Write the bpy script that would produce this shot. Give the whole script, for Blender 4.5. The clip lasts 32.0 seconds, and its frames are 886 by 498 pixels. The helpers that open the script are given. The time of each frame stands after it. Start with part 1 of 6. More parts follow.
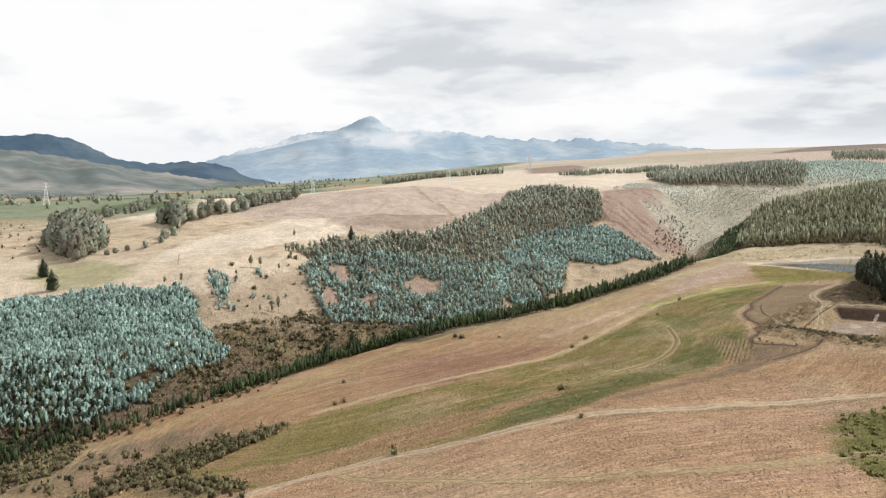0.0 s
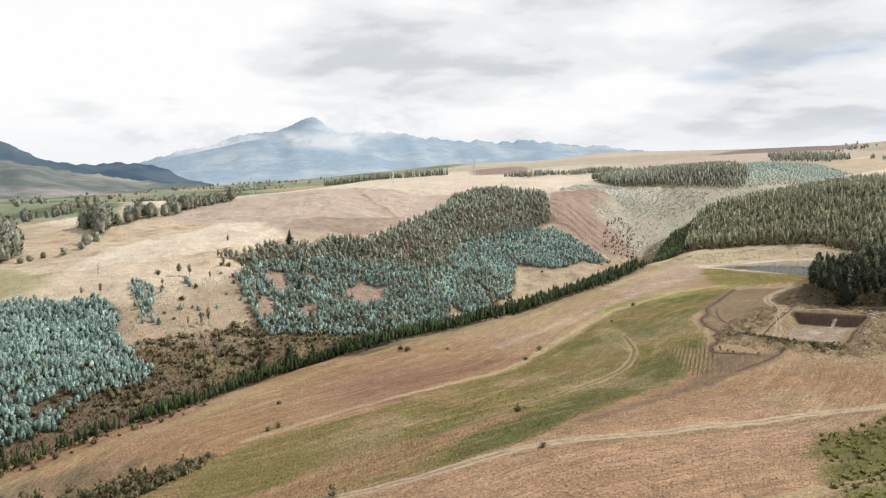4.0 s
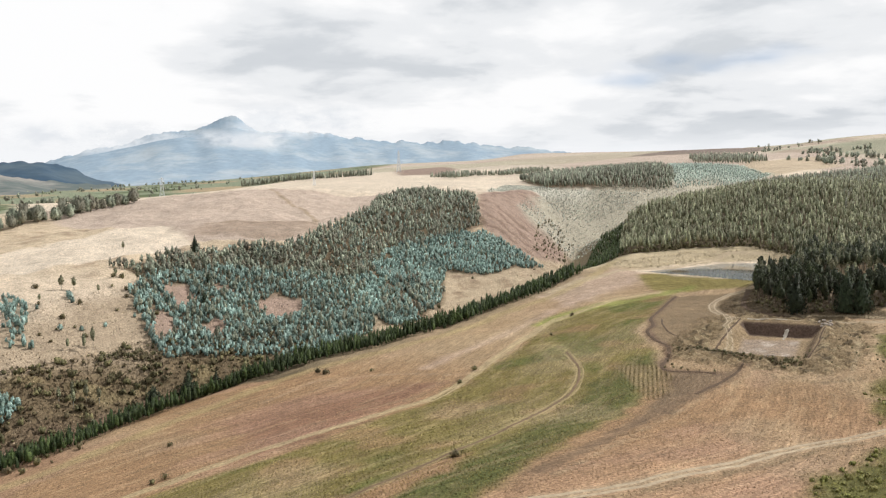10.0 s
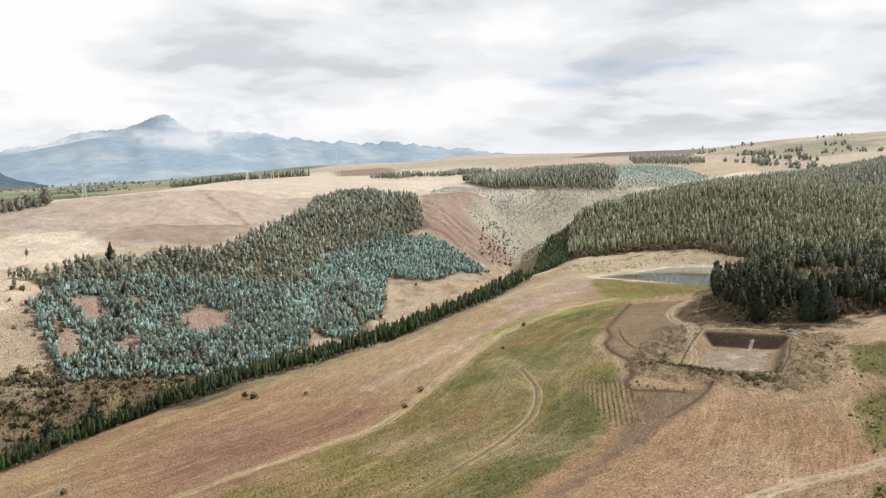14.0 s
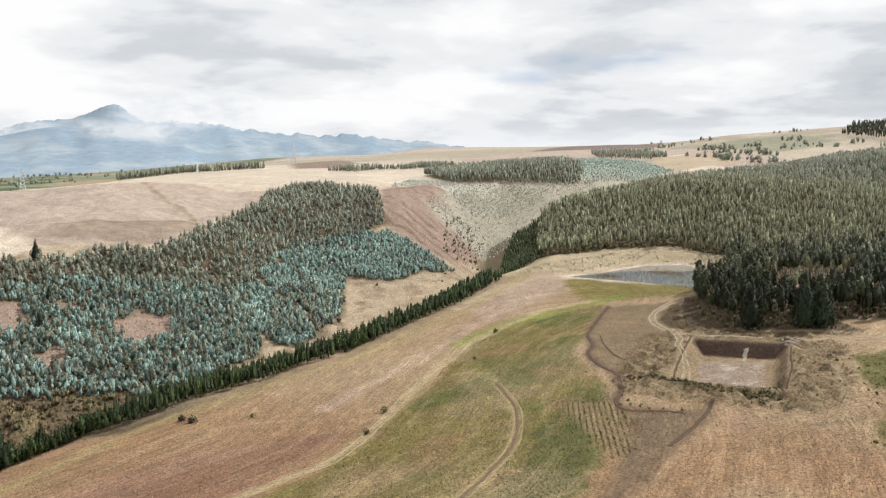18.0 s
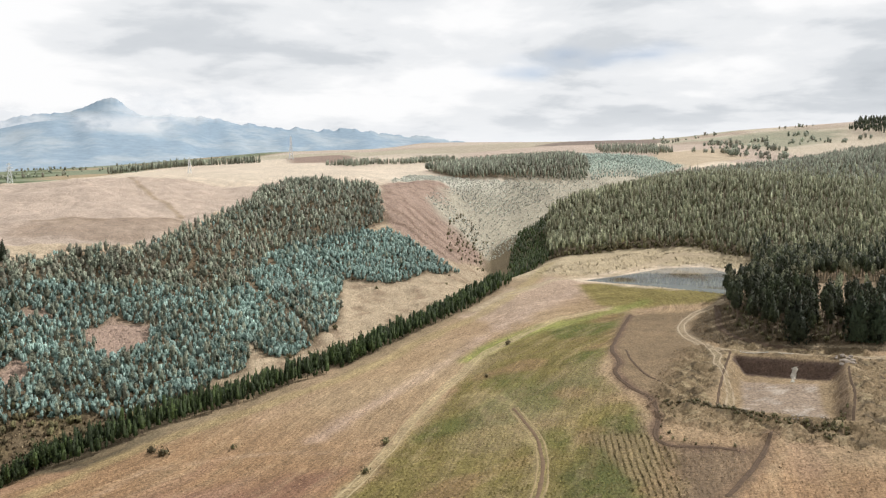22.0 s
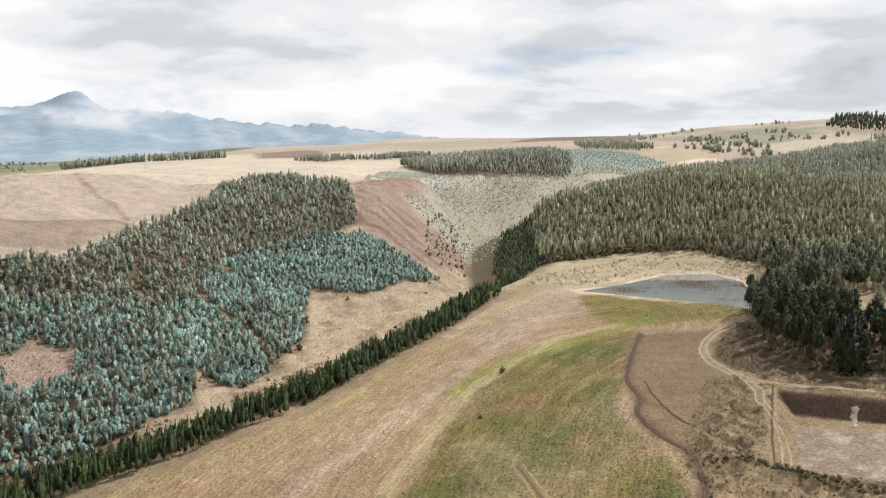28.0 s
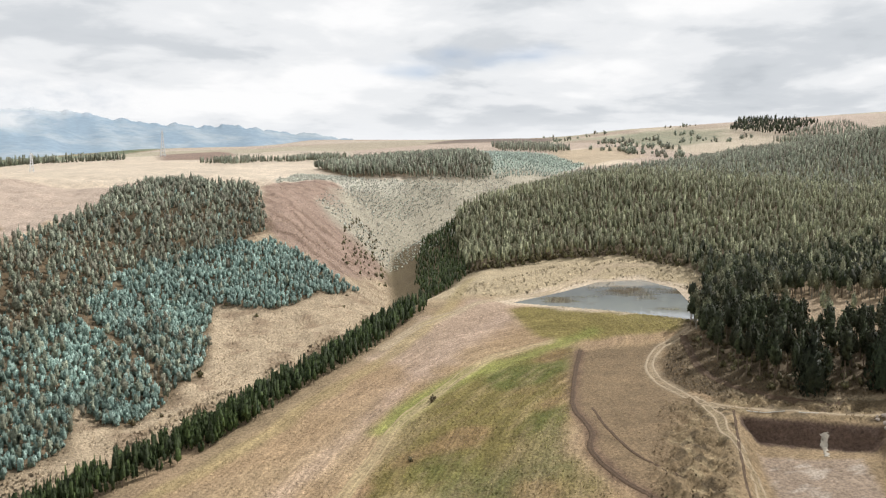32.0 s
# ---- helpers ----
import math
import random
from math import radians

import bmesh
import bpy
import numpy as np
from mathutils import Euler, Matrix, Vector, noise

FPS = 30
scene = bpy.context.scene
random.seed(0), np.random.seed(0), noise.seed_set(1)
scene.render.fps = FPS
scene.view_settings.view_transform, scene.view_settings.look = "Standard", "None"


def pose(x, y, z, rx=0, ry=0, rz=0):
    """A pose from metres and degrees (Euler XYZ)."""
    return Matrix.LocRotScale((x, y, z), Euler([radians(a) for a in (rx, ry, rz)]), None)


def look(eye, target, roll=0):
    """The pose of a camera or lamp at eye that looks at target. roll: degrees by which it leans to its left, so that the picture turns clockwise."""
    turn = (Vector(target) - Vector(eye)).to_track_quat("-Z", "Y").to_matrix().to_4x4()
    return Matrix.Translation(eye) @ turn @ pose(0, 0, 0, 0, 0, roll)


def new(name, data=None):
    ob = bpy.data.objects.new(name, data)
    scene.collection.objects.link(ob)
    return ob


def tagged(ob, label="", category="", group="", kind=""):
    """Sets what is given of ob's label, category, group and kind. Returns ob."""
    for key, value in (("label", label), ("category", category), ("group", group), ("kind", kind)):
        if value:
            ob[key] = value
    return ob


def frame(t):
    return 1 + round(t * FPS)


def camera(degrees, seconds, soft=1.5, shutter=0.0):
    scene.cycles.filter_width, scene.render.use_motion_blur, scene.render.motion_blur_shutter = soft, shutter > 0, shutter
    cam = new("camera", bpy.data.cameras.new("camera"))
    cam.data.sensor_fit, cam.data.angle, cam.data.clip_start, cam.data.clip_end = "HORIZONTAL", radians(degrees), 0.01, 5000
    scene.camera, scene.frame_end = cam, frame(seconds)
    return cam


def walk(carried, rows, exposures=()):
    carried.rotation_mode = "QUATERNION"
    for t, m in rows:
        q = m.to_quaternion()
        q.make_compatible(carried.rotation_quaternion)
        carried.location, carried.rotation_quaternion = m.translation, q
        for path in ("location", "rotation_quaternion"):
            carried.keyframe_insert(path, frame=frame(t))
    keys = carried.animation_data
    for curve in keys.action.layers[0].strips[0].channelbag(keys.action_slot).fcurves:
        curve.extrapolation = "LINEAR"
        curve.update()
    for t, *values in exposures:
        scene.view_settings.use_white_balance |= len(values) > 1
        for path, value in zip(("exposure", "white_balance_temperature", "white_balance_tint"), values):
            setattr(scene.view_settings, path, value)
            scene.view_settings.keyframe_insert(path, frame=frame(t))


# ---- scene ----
cam = camera(61.56, 32.0, soft=1.25)
PATH = [
    (0, (0.16, -0.22, 79.95), (-23.33, 96.59, 71.19), -0.22),
    (0.5, (-0.58, 2.12, 79.96), (-23.31, 99.10, 71.17), -0.25),
    (1, (-1.25, 4.43, 79.97), (-23.21, 101.60, 71.21), -0.24),
    (1.5, (-1.86, 6.73, 79.98), (-22.87, 104.12, 71.29), -0.26),
    (2, (-2.42, 9.02, 79.98), (-22.59, 106.59, 71.34), -0.26),
    (2.5, (-2.93, 11.31, 79.99), (-22.10, 109.08, 71.36), -0.28),
    (3, (-3.41, 13.60, 79.99), (-21.57, 111.56, 71.36), -0.27),
    (3.5, (-3.85, 15.91, 79.99), (-20.99, 114.05, 71.38), -0.27),
    (5.5, (-5.40, 25.31, 79.99), (-18.58, 124.07, 71.45), -0.28),
    (6, (-5.74, 27.73, 79.99), (-17.99, 126.61, 71.43), -0.28),
    (6.5, (-6.07, 30.19, 79.99), (-17.47, 129.17, 71.44), -0.29),
    (7, (-6.40, 32.68, 79.99), (-16.64, 131.79, 71.41), -0.28),
    (7.5, (-6.71, 35.22, 79.99), (-15.77, 134.44, 71.43), -0.30),
    (8, (-7.02, 37.79, 79.99), (-15.38, 137.07, 71.43), -0.29),
    (8.5, (-7.32, 40.41, 79.99), (-14.97, 139.75, 71.46), -0.27),
    (9, (-7.62, 43.07, 79.99), (-14.60, 142.46, 71.43), -0.26),
    (9.5, (-7.91, 45.78, 79.99), (-14.31, 145.21, 71.46), -0.26),
    (10, (-8.19, 48.53, 79.99), (-14.39, 147.97, 71.46), -0.24),
    (10.5, (-8.47, 51.32, 79.98), (-14.18, 150.79, 71.49), -0.21),
    (11, (-8.75, 54.16, 79.98), (-13.68, 153.67, 71.49), -0.21),
    (11.5, (-9.02, 57.04, 79.98), (-12.58, 156.61, 71.51), -0.22),
    (12, (-9.28, 59.96, 79.98), (-11.62, 159.57, 71.47), -0.22),
    (12.5, (-9.53, 62.92, 79.98), (-10.72, 162.55, 71.48), -0.21),
    (13, (-9.78, 65.92, 79.97), (-9.81, 165.57, 71.51), -0.18),
    (13.5, (-10.02, 68.96, 79.97), (-9.16, 168.60, 71.55), -0.19),
    (14, (-10.25, 72.04, 79.97), (-8.44, 171.67, 71.57), -0.18),
    (14.5, (-10.47, 75.14, 79.97), (-7.69, 174.75, 71.54), -0.16),
    (16.5, (-11.26, 87.85, 79.97), (-4.71, 187.23, 71.03), -0.07),
    (17, (-11.43, 91.08, 79.97), (-4.20, 190.41, 70.94), -0.01),
    (17.5, (-11.58, 94.33, 79.97), (-4.28, 193.64, 70.84), 0.01),
    (18, (-11.73, 97.59, 79.98), (-4.42, 196.88, 70.69), 0.06),
    (18.5, (-11.86, 100.86, 79.98), (-4.57, 200.15, 70.59), 0.07),
    (19, (-11.99, 104.13, 79.99), (-4.66, 203.41, 70.48), 0.09),
    (19.5, (-12.09, 107.41, 80.00), (-4.73, 206.68, 70.40), 0.11),
    (20, (-12.19, 110.69, 80.01), (-4.77, 209.95, 70.34), 0.17),
    (20.5, (-12.28, 113.97, 80.02), (-4.91, 213.22, 70.31), 0.16),
    (21, (-12.35, 117.24, 80.03), (-4.95, 216.49, 70.27), 0.18),
    (21.5, (-12.41, 120.51, 80.05), (-4.97, 219.74, 70.16), 0.21),
    (22, (-12.46, 123.76, 80.06), (-4.99, 222.99, 70.13), 0.23),
    (22.5, (-12.49, 127.00, 80.08), (-5.00, 226.22, 70.06), 0.25),
    (23, (-12.52, 130.23, 80.10), (-5.01, 229.44, 70.08), 0.26),
    (23.5, (-12.53, 133.44, 80.12), (-4.97, 232.65, 70.07), 0.28),
    (24, (-12.53, 136.63, 80.15), (-4.97, 235.83, 70.03), 0.28),
    (24.5, (-12.52, 139.81, 80.17), (-4.88, 238.99, 69.99), 0.31),
    (25, (-12.50, 142.96, 80.20), (-4.06, 242.08, 70.01), 0.32),
    (25.5, (-12.46, 146.09, 80.23), (-3.95, 245.20, 69.96), 0.32),
    (27.5, (-12.19, 158.42, 80.35), (-2.05, 257.36, 69.98), 0.36),
    (28, (-12.08, 161.46, 80.38), (-1.07, 260.30, 69.95), 0.35),
    (28.5, (-11.95, 164.48, 80.41), (0.56, 263.16, 70.06), 0.37),
    (29, (-11.81, 167.50, 80.44), (2.14, 265.98, 70.10), 0.38),
    (29.5, (-11.64, 170.51, 80.46), (3.79, 268.77, 70.17), 0.34),
    (30, (-11.44, 173.52, 80.48), (5.52, 271.53, 70.19), 0.33),
    (30.5, (-11.22, 176.53, 80.50), (7.10, 274.31, 70.27), 0.28),
    (31, (-10.97, 179.56, 80.51), (8.61, 277.10, 70.40), 0.26),
    (31.5, (-10.67, 182.61, 80.51), (10.15, 279.89, 70.41), 0.24),
    (32, (-10.34, 185.68, 80.51), (11.69, 282.70, 70.41), 0.23),
]
walk(cam, [(t, look(eye, target, roll)) for t, eye, target, roll in PATH])

# world, sun
wd = bpy.data.worlds.new("sky")
wd.use_nodes = True
scene.world = wd
SUN_AZ, SUN_EL = 62.0, 45.0  # degrees from +y towards +x, and up


def build_sky():
    nt = wd.node_tree
    nt.nodes.clear()
    n, lk = nt.nodes.new, nt.links.new
    out, bg = n("ShaderNodeOutputWorld"), n("ShaderNodeBackground")
    sky = n("ShaderNodeTexSky")
    sky.sky_type, sky.sun_disc = "NISHITA", False
    sky.sun_elevation, sky.sun_rotation, sky.altitude = radians(SUN_EL), radians(SUN_AZ), 3000
    dim = n("ShaderNodeVectorMath")
    dim.operation = "SCALE"
    dim.inputs["Scale"].default_value = 0.10
    lk(sky.outputs[0], dim.inputs[0])
    co = n("ShaderNodeTexCoord")
    sep = n("ShaderNodeSeparateXYZ")
    lk(co.outputs["Generated"], sep.inputs[0])
    # the cloud deck: directions laid on a flat layer overhead
    up = n("ShaderNodeMath")
    up.operation, up.inputs[1].default_value = "MAXIMUM", 0.0
    lk(sep.outputs[2], up.inputs[0])
    lift = n("ShaderNodeMath")
    lift.operation, lift.inputs[1].default_value = "ADD", 0.16
    lk(up.outputs[0], lift.inputs[0])
    deck = n("ShaderNodeCombineXYZ")
    for k in (0, 1):
        d = n("ShaderNodeMath")
        d.operation = "DIVIDE"
        lk(sep.outputs[k], d.inputs[0])
        lk(lift.outputs[0], d.inputs[1])
        lk(d.outputs[0], deck.inputs[k])

    def noise_at(scale, detail, rough, shift):
        m = n("ShaderNodeMapping")
        m.inputs["Location"].default_value = shift
        lk(deck.outputs[0], m.inputs[0])
        t = n("ShaderNodeTexNoise")
        t.inputs["Scale"].default_value, t.inputs["Detail"].default_value, t.inputs["Roughness"].default_value = scale, detail, rough
        t.inputs["Distortion"].default_value = 0.25
        lk(m.outputs[0], t.inputs["Vector"])
        return t.outputs[0]

    def ramp(value, *stops):
        r = n("ShaderNodeValToRGB")
        r.color_ramp.interpolation = "EASE"
        while len(r.color_ramp.elements) < len(stops):
            r.color_ramp.elements.new(0.5)
        for e, (p, c) in zip(r.color_ramp.elements, stops):
            e.position, e.color = p, (*c, 1)
        lk(value, r.inputs[0])
        return r.outputs[0]

    # brighter towards the sun's side, greyer to the right of it
    side = n("ShaderNodeMath")
    side.operation, side.inputs[1].default_value = "MULTIPLY_ADD", -0.40
    side.inputs[2].default_value = 0.56
    lk(sep.outputs[0], side.inputs[0])
    least = n("ShaderNodeMath")
    least.operation, least.inputs[1].default_value = "MAXIMUM", 0.52
    lk(side.outputs[0], least.inputs[0])
    big = n("ShaderNodeMath")
    big.operation = "ADD"
    part_n = n("ShaderNodeMath")
    part_n.operation, part_n.inputs[1].default_value = "MULTIPLY_ADD", 2.0
    part_n.inputs[2].default_value = -1.0
    mix_n = n("ShaderNodeMix")
    mix_n.inputs[0].default_value = 0.30
    lk(noise_at(1.05, 7, 0.50, (3.1, 0.4, 0)), mix_n.inputs[2])
    lk(noise_at(2.6, 6, 0.55, (1.3, 5.1, 0)), mix_n.inputs[3])
    lk(mix_n.outputs[0], part_n.inputs[0])
    lk(least.outputs[0], big.inputs[0])
    lk(part_n.outputs[0], big.inputs[1])
    cloud = ramp(big.outputs[0], (0.12, (0.52, 0.555, 0.595)), (0.36, (0.66, 0.69, 0.725)), (0.54, (0.85, 0.865, 0.885)), (0.74, (0.99, 0.99, 0.995)))
    gap = ramp(noise_at(0.55, 4, 0.5, (7.7, 2.0, 0)), (0.60, (0, 0, 0)), (0.72, (0.55, 0.55, 0.55)))
    mix = n("ShaderNodeMix")
    mix.data_type = "RGBA"
    lk(gap, mix.inputs[0])
    lk(cloud, mix.inputs[6])
    lk(dim.outputs[0], mix.inputs[7])
    low = ramp(sep.outputs[2], (0.035, (0.85, 0.85, 0.85)), (0.085, (0, 0, 0)))
    rim = n("ShaderNodeMix")
    rim.data_type = "RGBA"
    rim.inputs[7].default_value = (0.90, 0.915, 0.94, 1)
    lk(low, rim.inputs[0])
    lk(mix.outputs[2], rim.inputs[6])
    lk(rim.outputs[2], bg.inputs[0])
    over = n("ShaderNodeMapRange")
    for k, v in zip(("From Min", "From Max", "To Min", "To Max"), (0.26, 0.62, 1.0, 0.62)):
        over.inputs[k].default_value = v
    lk(sep.outputs[2], over.inputs["Value"])
    lk(over.outputs[0], bg.inputs[1])
    lk(bg.outputs[0], out.inputs[0])


build_sky()
lamp = bpy.data.lights.new("sun", "SUN")
lamp.energy, lamp.angle, lamp.color = 3.6, radians(1.5), (1.0, 0.965, 0.93)
sun = new("sun", lamp)
sun.matrix_world = look((math.sin(radians(SUN_AZ)) * math.cos(radians(SUN_EL)) * 500, math.cos(radians(SUN_AZ)) * math.cos(radians(SUN_EL)) * 500,
                         math.sin(radians(SUN_EL)) * 500), (0, 0, 0))
scene.view_settings.exposure = 0.0

# ---- land ----
RNG = np.random.default_rng(7)
# heights of the land left of the ravine, by x then y
LEFT_X = [-1600, -500, -290, -180, -110, -50, 20, 150, 1200]
LEFT_Y = [60, 240, 320, 390, 470, 580, 750, 1200, 3000]
LEFT_Z = [[47, 26, 18, 15, 17, 25, 44, 61, 49], [18, 24, 28, 36, 44, 49, 62, 58, 159], [9, 29, 36, 45, 56, 67, 71, 92, 169], [-1, 19, 38, 49, 57, 75, 79, 99, 173], [-4, 5, 17, 31, 52, 65, 81, 102, 175], [0, 2, 7, 17, 34, 70, 81, 102, 179], [1, 1, 3, 9, 26, 61, 78, 105, 186], [2, 4, 8, 15, 29, 50, 86, 103, 203], [21, 62, 81, 96, 112, 131, 154, 190, 210]]
# heights of the land right of it
RIGHT_X = [-180, -80, 0, 60, 130, 230, 450, 680, 1000, 2400]
RIGHT_Y = [10, 160, 240, 310, 380, 470, 640, 820, 1000, 1400, 1850, 3000]
RIGHT_Z = [[0, -4, 3, 9, 14, 20, 31, 42, 52, 74, 99, 159], [24, 15, 14, 18, 23, 30, 36, 44, 55, 85, 113, 161], [34, 30, 23, 22, 27, 39, 40, 46, 58, 93, 124, 162], [36, 28, 26, 29, 29, 40, 45, 46, 63, 101, 129, 165], [36, 32, 33, 35, 37, 38, 60, 46, 73, 109, 135, 172], [38, 38, 39, 41, 45, 42, 72, 73, 90, 118, 143, 187], [44, 49, 51, 55, 58, 61, 67, 90, 93, 130, 155, 207], [49, 57, 62, 67, 73, 85, 109, 134, 116, 140, 175, 217], [57, 69, 77, 84, 93, 111, 142, 155, 150, 140, 199, 219], [92, 130, 151, 168, 185, 206, 241, 271, 292, 316, 316, 343]]
# the ravine's bed: x, y, z, width of the left bank, width of the right bank
RAVINE = [(-240,100,-8,28,18), (-169,201,-2,28,18), (-144,233,2,24,18), (-117,273,5,24,18),
          (-97,301,8,28,18), (-77,322,10,30,18), (-42,354,13,35,18), (-21,382,15,40,18), (3,412,18,45,18), (24,441,20,50,18),
          (38,475,20,55,36), (46,545,21,65,58), (55,610,23,60,62), (66,665,26,60,60), (95,705,33,65,65), (145,748,46,65,65),
          (210,805,62,75,75), (290,910,82,110,110),
          (380,1120,108,150,150), (850,2600,200,300,300)]


def knots(k, x):
    """Weights of the knots for a smooth curve through them at x."""
    k = np.asarray(k, float)
    x = np.clip(np.asarray(x, float), k[0], k[-1])
    i = np.clip(np.searchsorted(k, x) - 1, 0, len(k) - 2)
    h = k[i + 1] - k[i]
    t = (x - k[i]) / h
    w, r = np.zeros((len(x), len(k))), np.arange(len(x))
    w[r, i] += 2 * t**3 - 3 * t**2 + 1
    w[r, i + 1] += -2 * t**3 + 3 * t**2
    for j, c in ((i, (t**3 - 2 * t**2 + t) * h), (i + 1, (t**3 - t**2) * h)):
        a, b = np.maximum(j - 1, 0), np.minimum(j + 1, len(k) - 1)
        d = k[b] - k[a]
        np.add.at(w, (r, b), c / d)
        np.add.at(w, (r, a), -c / d)
    return w


def ease(t):
    t = np.clip(t, 0, 1)
    return t * t * (3 - 2 * t)


def off_line(x, y, line):
    """Signed distance (left positive) to a polyline, and its other columns there."""
    line = np.asarray(line, float)
    best, side, rest = np.full(len(x), 1e18), np.zeros(len(x)), np.zeros((len(x), line.shape[1] - 2))
    for a, b in zip(line[:-1], line[1:]):
        v = b[:2] - a[:2]
        t = np.clip(((x - a[0]) * v[0] + (y - a[1]) * v[1]) / (v @ v), 0, 1)
        dx, dy = x - a[0] - t * v[0], y - a[1] - t * v[1]
        d2 = dx * dx + dy * dy
        m = d2 < best
        best[m] = d2[m]
        side[m] = (np.sign(v[0] * dy - v[1] * dx) * np.sqrt(d2))[m]
        rest[m] = (a[2:] + t[:, None] * (b[2:] - a[2:]))[m]
    return side, rest


def in_poly(x, y, poly):
    """Signed distance to a polygon's edge, positive inside."""
    poly = np.asarray(poly, float)
    inside = np.zeros(len(x), bool)
    best = np.full(len(x), 1e18)
    for a, b in zip(poly, np.roll(poly, -1, 0)):
        v = b - a
        t = np.clip(((x - a[0]) * v[0] + (y - a[1]) * v[1]) / (v @ v + 1e-9), 0, 1)
        best = np.minimum(best, (x - a[0] - t * v[0]) ** 2 + (y - a[1] - t * v[1]) ** 2)
        cross = (a[1] > y) != (b[1] > y)
        inside ^= cross & (x < (b[0] - a[0]) * (y - a[1]) / (b[1] - a[1] + 1e-12) + a[0])
    return np.where(inside, 1, -1) * np.sqrt(best)


def wobble(x, y, size, seed=0.0):
    """A cheap smooth noise, -1 to 1, with features of that size."""
    a, b = x / size * 2.1 + seed * 3.7, y / size * 2.1 - seed * 1.3
    return (np.sin(a + 1.3 * np.sin(b * 0.7 + seed)) * np.cos(b - 0.9 * np.sin(a * 0.8)) + 0.5 * np.sin(2.3 * a - 1.7 * b + seed) * np.cos(1.9 * b + 0.6 * a)) / 1.5


POND = [(72, 431), (97, 449), (121, 470), (141, 473), (143, 450), (118, 389), (101, 408), (86, 420)]
POND_Z = 35.6
PIT = [(82, 318), (104, 301), (85, 267), (60, 283)]
PIT_FLOOR = [(79, 307), (95, 298), (84, 275), (68, 284)]


PIT_RUTS = ([(80, 326), (78, 318), (74, 310), (73, 302), (70, 293), (65, 285), (62, 280)], [(102, 297), (98, 290), (93, 281), (88, 273), (84, 267)], [(82, 319), (76, 309), (71, 300), (66, 291), (62, 283)], [(81, 326), (86, 319), (94, 312), (106, 306), (125, 300)])


def ground_z(x, y, sheet=False):
    x, y = np.atleast_1d(np.asarray(x, float)), np.atleast_1d(np.asarray(y, float))
    d, p = off_line(x, y, RAVINE)
    lz = np.einsum("ni,nj,ij->n", knots(LEFT_X, x), knots(LEFT_Y, y), np.array(LEFT_Z, float))
    rz = np.einsum("ni,nj,ij->n", knots(RIGHT_X, x), knots(RIGHT_Y, y), np.array(RIGHT_Z, float))
    soft = np.clip((y - 600) * 0.3, 6, 200)
    w = ease((d + soft) / (2 * soft))
    s = w * lz + (1 - w) * rz
    bed = np.minimum(p[:, 0], s)
    z = bed + (s - bed) * np.sin(np.clip(np.abs(d) / np.where(d > 0, p[:, 1], p[:, 2]), 0, 1) * np.pi / 2)
    near = (y > 100) & (y < 700)
    z = z + near * (0.5 * wobble(x, y, 26, 1) + 0.18 * wobble(x, y, 7, 2)) + ease((d - 4) / 20) * near * (1.5 * wobble(x, y, 20, 3) + 0.7 * wobble(x, y, 8, 4) + 0.35 * wobble(x, y, 3.7, 8))
    # pond basin, its banks, and the pit with its berms
    q = in_poly(x, y, POND)
    z = np.where(q > -26, POND_Z - 0.5 + (z - POND_Z + 0.5) * ease((-q - 2) / 20) + 0.9 * ease((-q) / 2.5) * (q <= 0) * ease((26 + q) / 12) - 0.8 * ease(q / 5), z)
    q = in_poly(x, y, PIT)
    out = ease((q + 17) / 6) * ease((-q - 0.5) / 2.5)
    near_pit = np.nonzero(q > -18)[0]
    for line in PIT_RUTS:
        out[near_pit] *= ease((np.abs(off_line(x[near_pit], y[near_pit], line)[0]) - 0.6) / 2.0)
    lump = 0.55 * wobble(x, y, 6.5, 6) + 0.5 * wobble(x, y, 3.6, 7) + 0.32 * wobble(x, y, 1.9, 9) + 0.15 * wobble(x, y, 1.0, 10)
    z = z + 1.5 * out * lump + 0.8 * np.exp(-((q + 1.8) / 1.7) ** 2) * (0.8 + 0.5 * wobble(x, y, 9, 5))
    z = z - 3.8 * ease((q + 0.4 * wobble(x, y, 2.4, 11)) / 4.6) + 0.10 * wobble(x, y, 1.7, 12) * (q > 0)
    if sheet:
        z = z - 0.8 * ease((q + 14) / 2.5) - 1.7 * ease((q + 1.5) / 3)
    return z


def axis_steps(lo, a, b, hi, step, grow):
    mid = list(np.arange(a, b + step / 2, step))
    left, right, s = [], [], step
    v = a
    while v > lo:
        s = min(s * grow, 90)
        v -= s
        left.append(v)
    v, s = b, step
    while v < hi:
        s = min(s * grow, 90)
        v += s
        right.append(v)
    return np.array(left[::-1] + mid + right)


def fast_mesh(name, verts, faces, smooth=False):
    me = bpy.data.meshes.new(name)
    verts, faces = np.asarray(verts, np.float32), np.asarray(faces, np.int32)
    me.vertices.add(len(verts))
    me.vertices.foreach_set("co", verts.ravel())
    k = faces.shape[1]
    me.loops.add(faces.size)
    me.loops.foreach_set("vertex_index", faces.ravel())
    me.polygons.add(len(faces))
    me.polygons.foreach_set("loop_start", np.arange(0, faces.size, k, dtype=np.int32))
    me.polygons.foreach_set("loop_total", np.full(len(faces), k, dtype=np.int32))
    if smooth:
        me.polygons.foreach_set("use_smooth", np.ones(len(faces), bool))
    me.update(calc_edges=True)
    return me


def float_attr(me, name, values):
    at = me.attributes.new(name, "FLOAT", "POINT")
    at.data.foreach_set("value", np.asarray(values, np.float32))


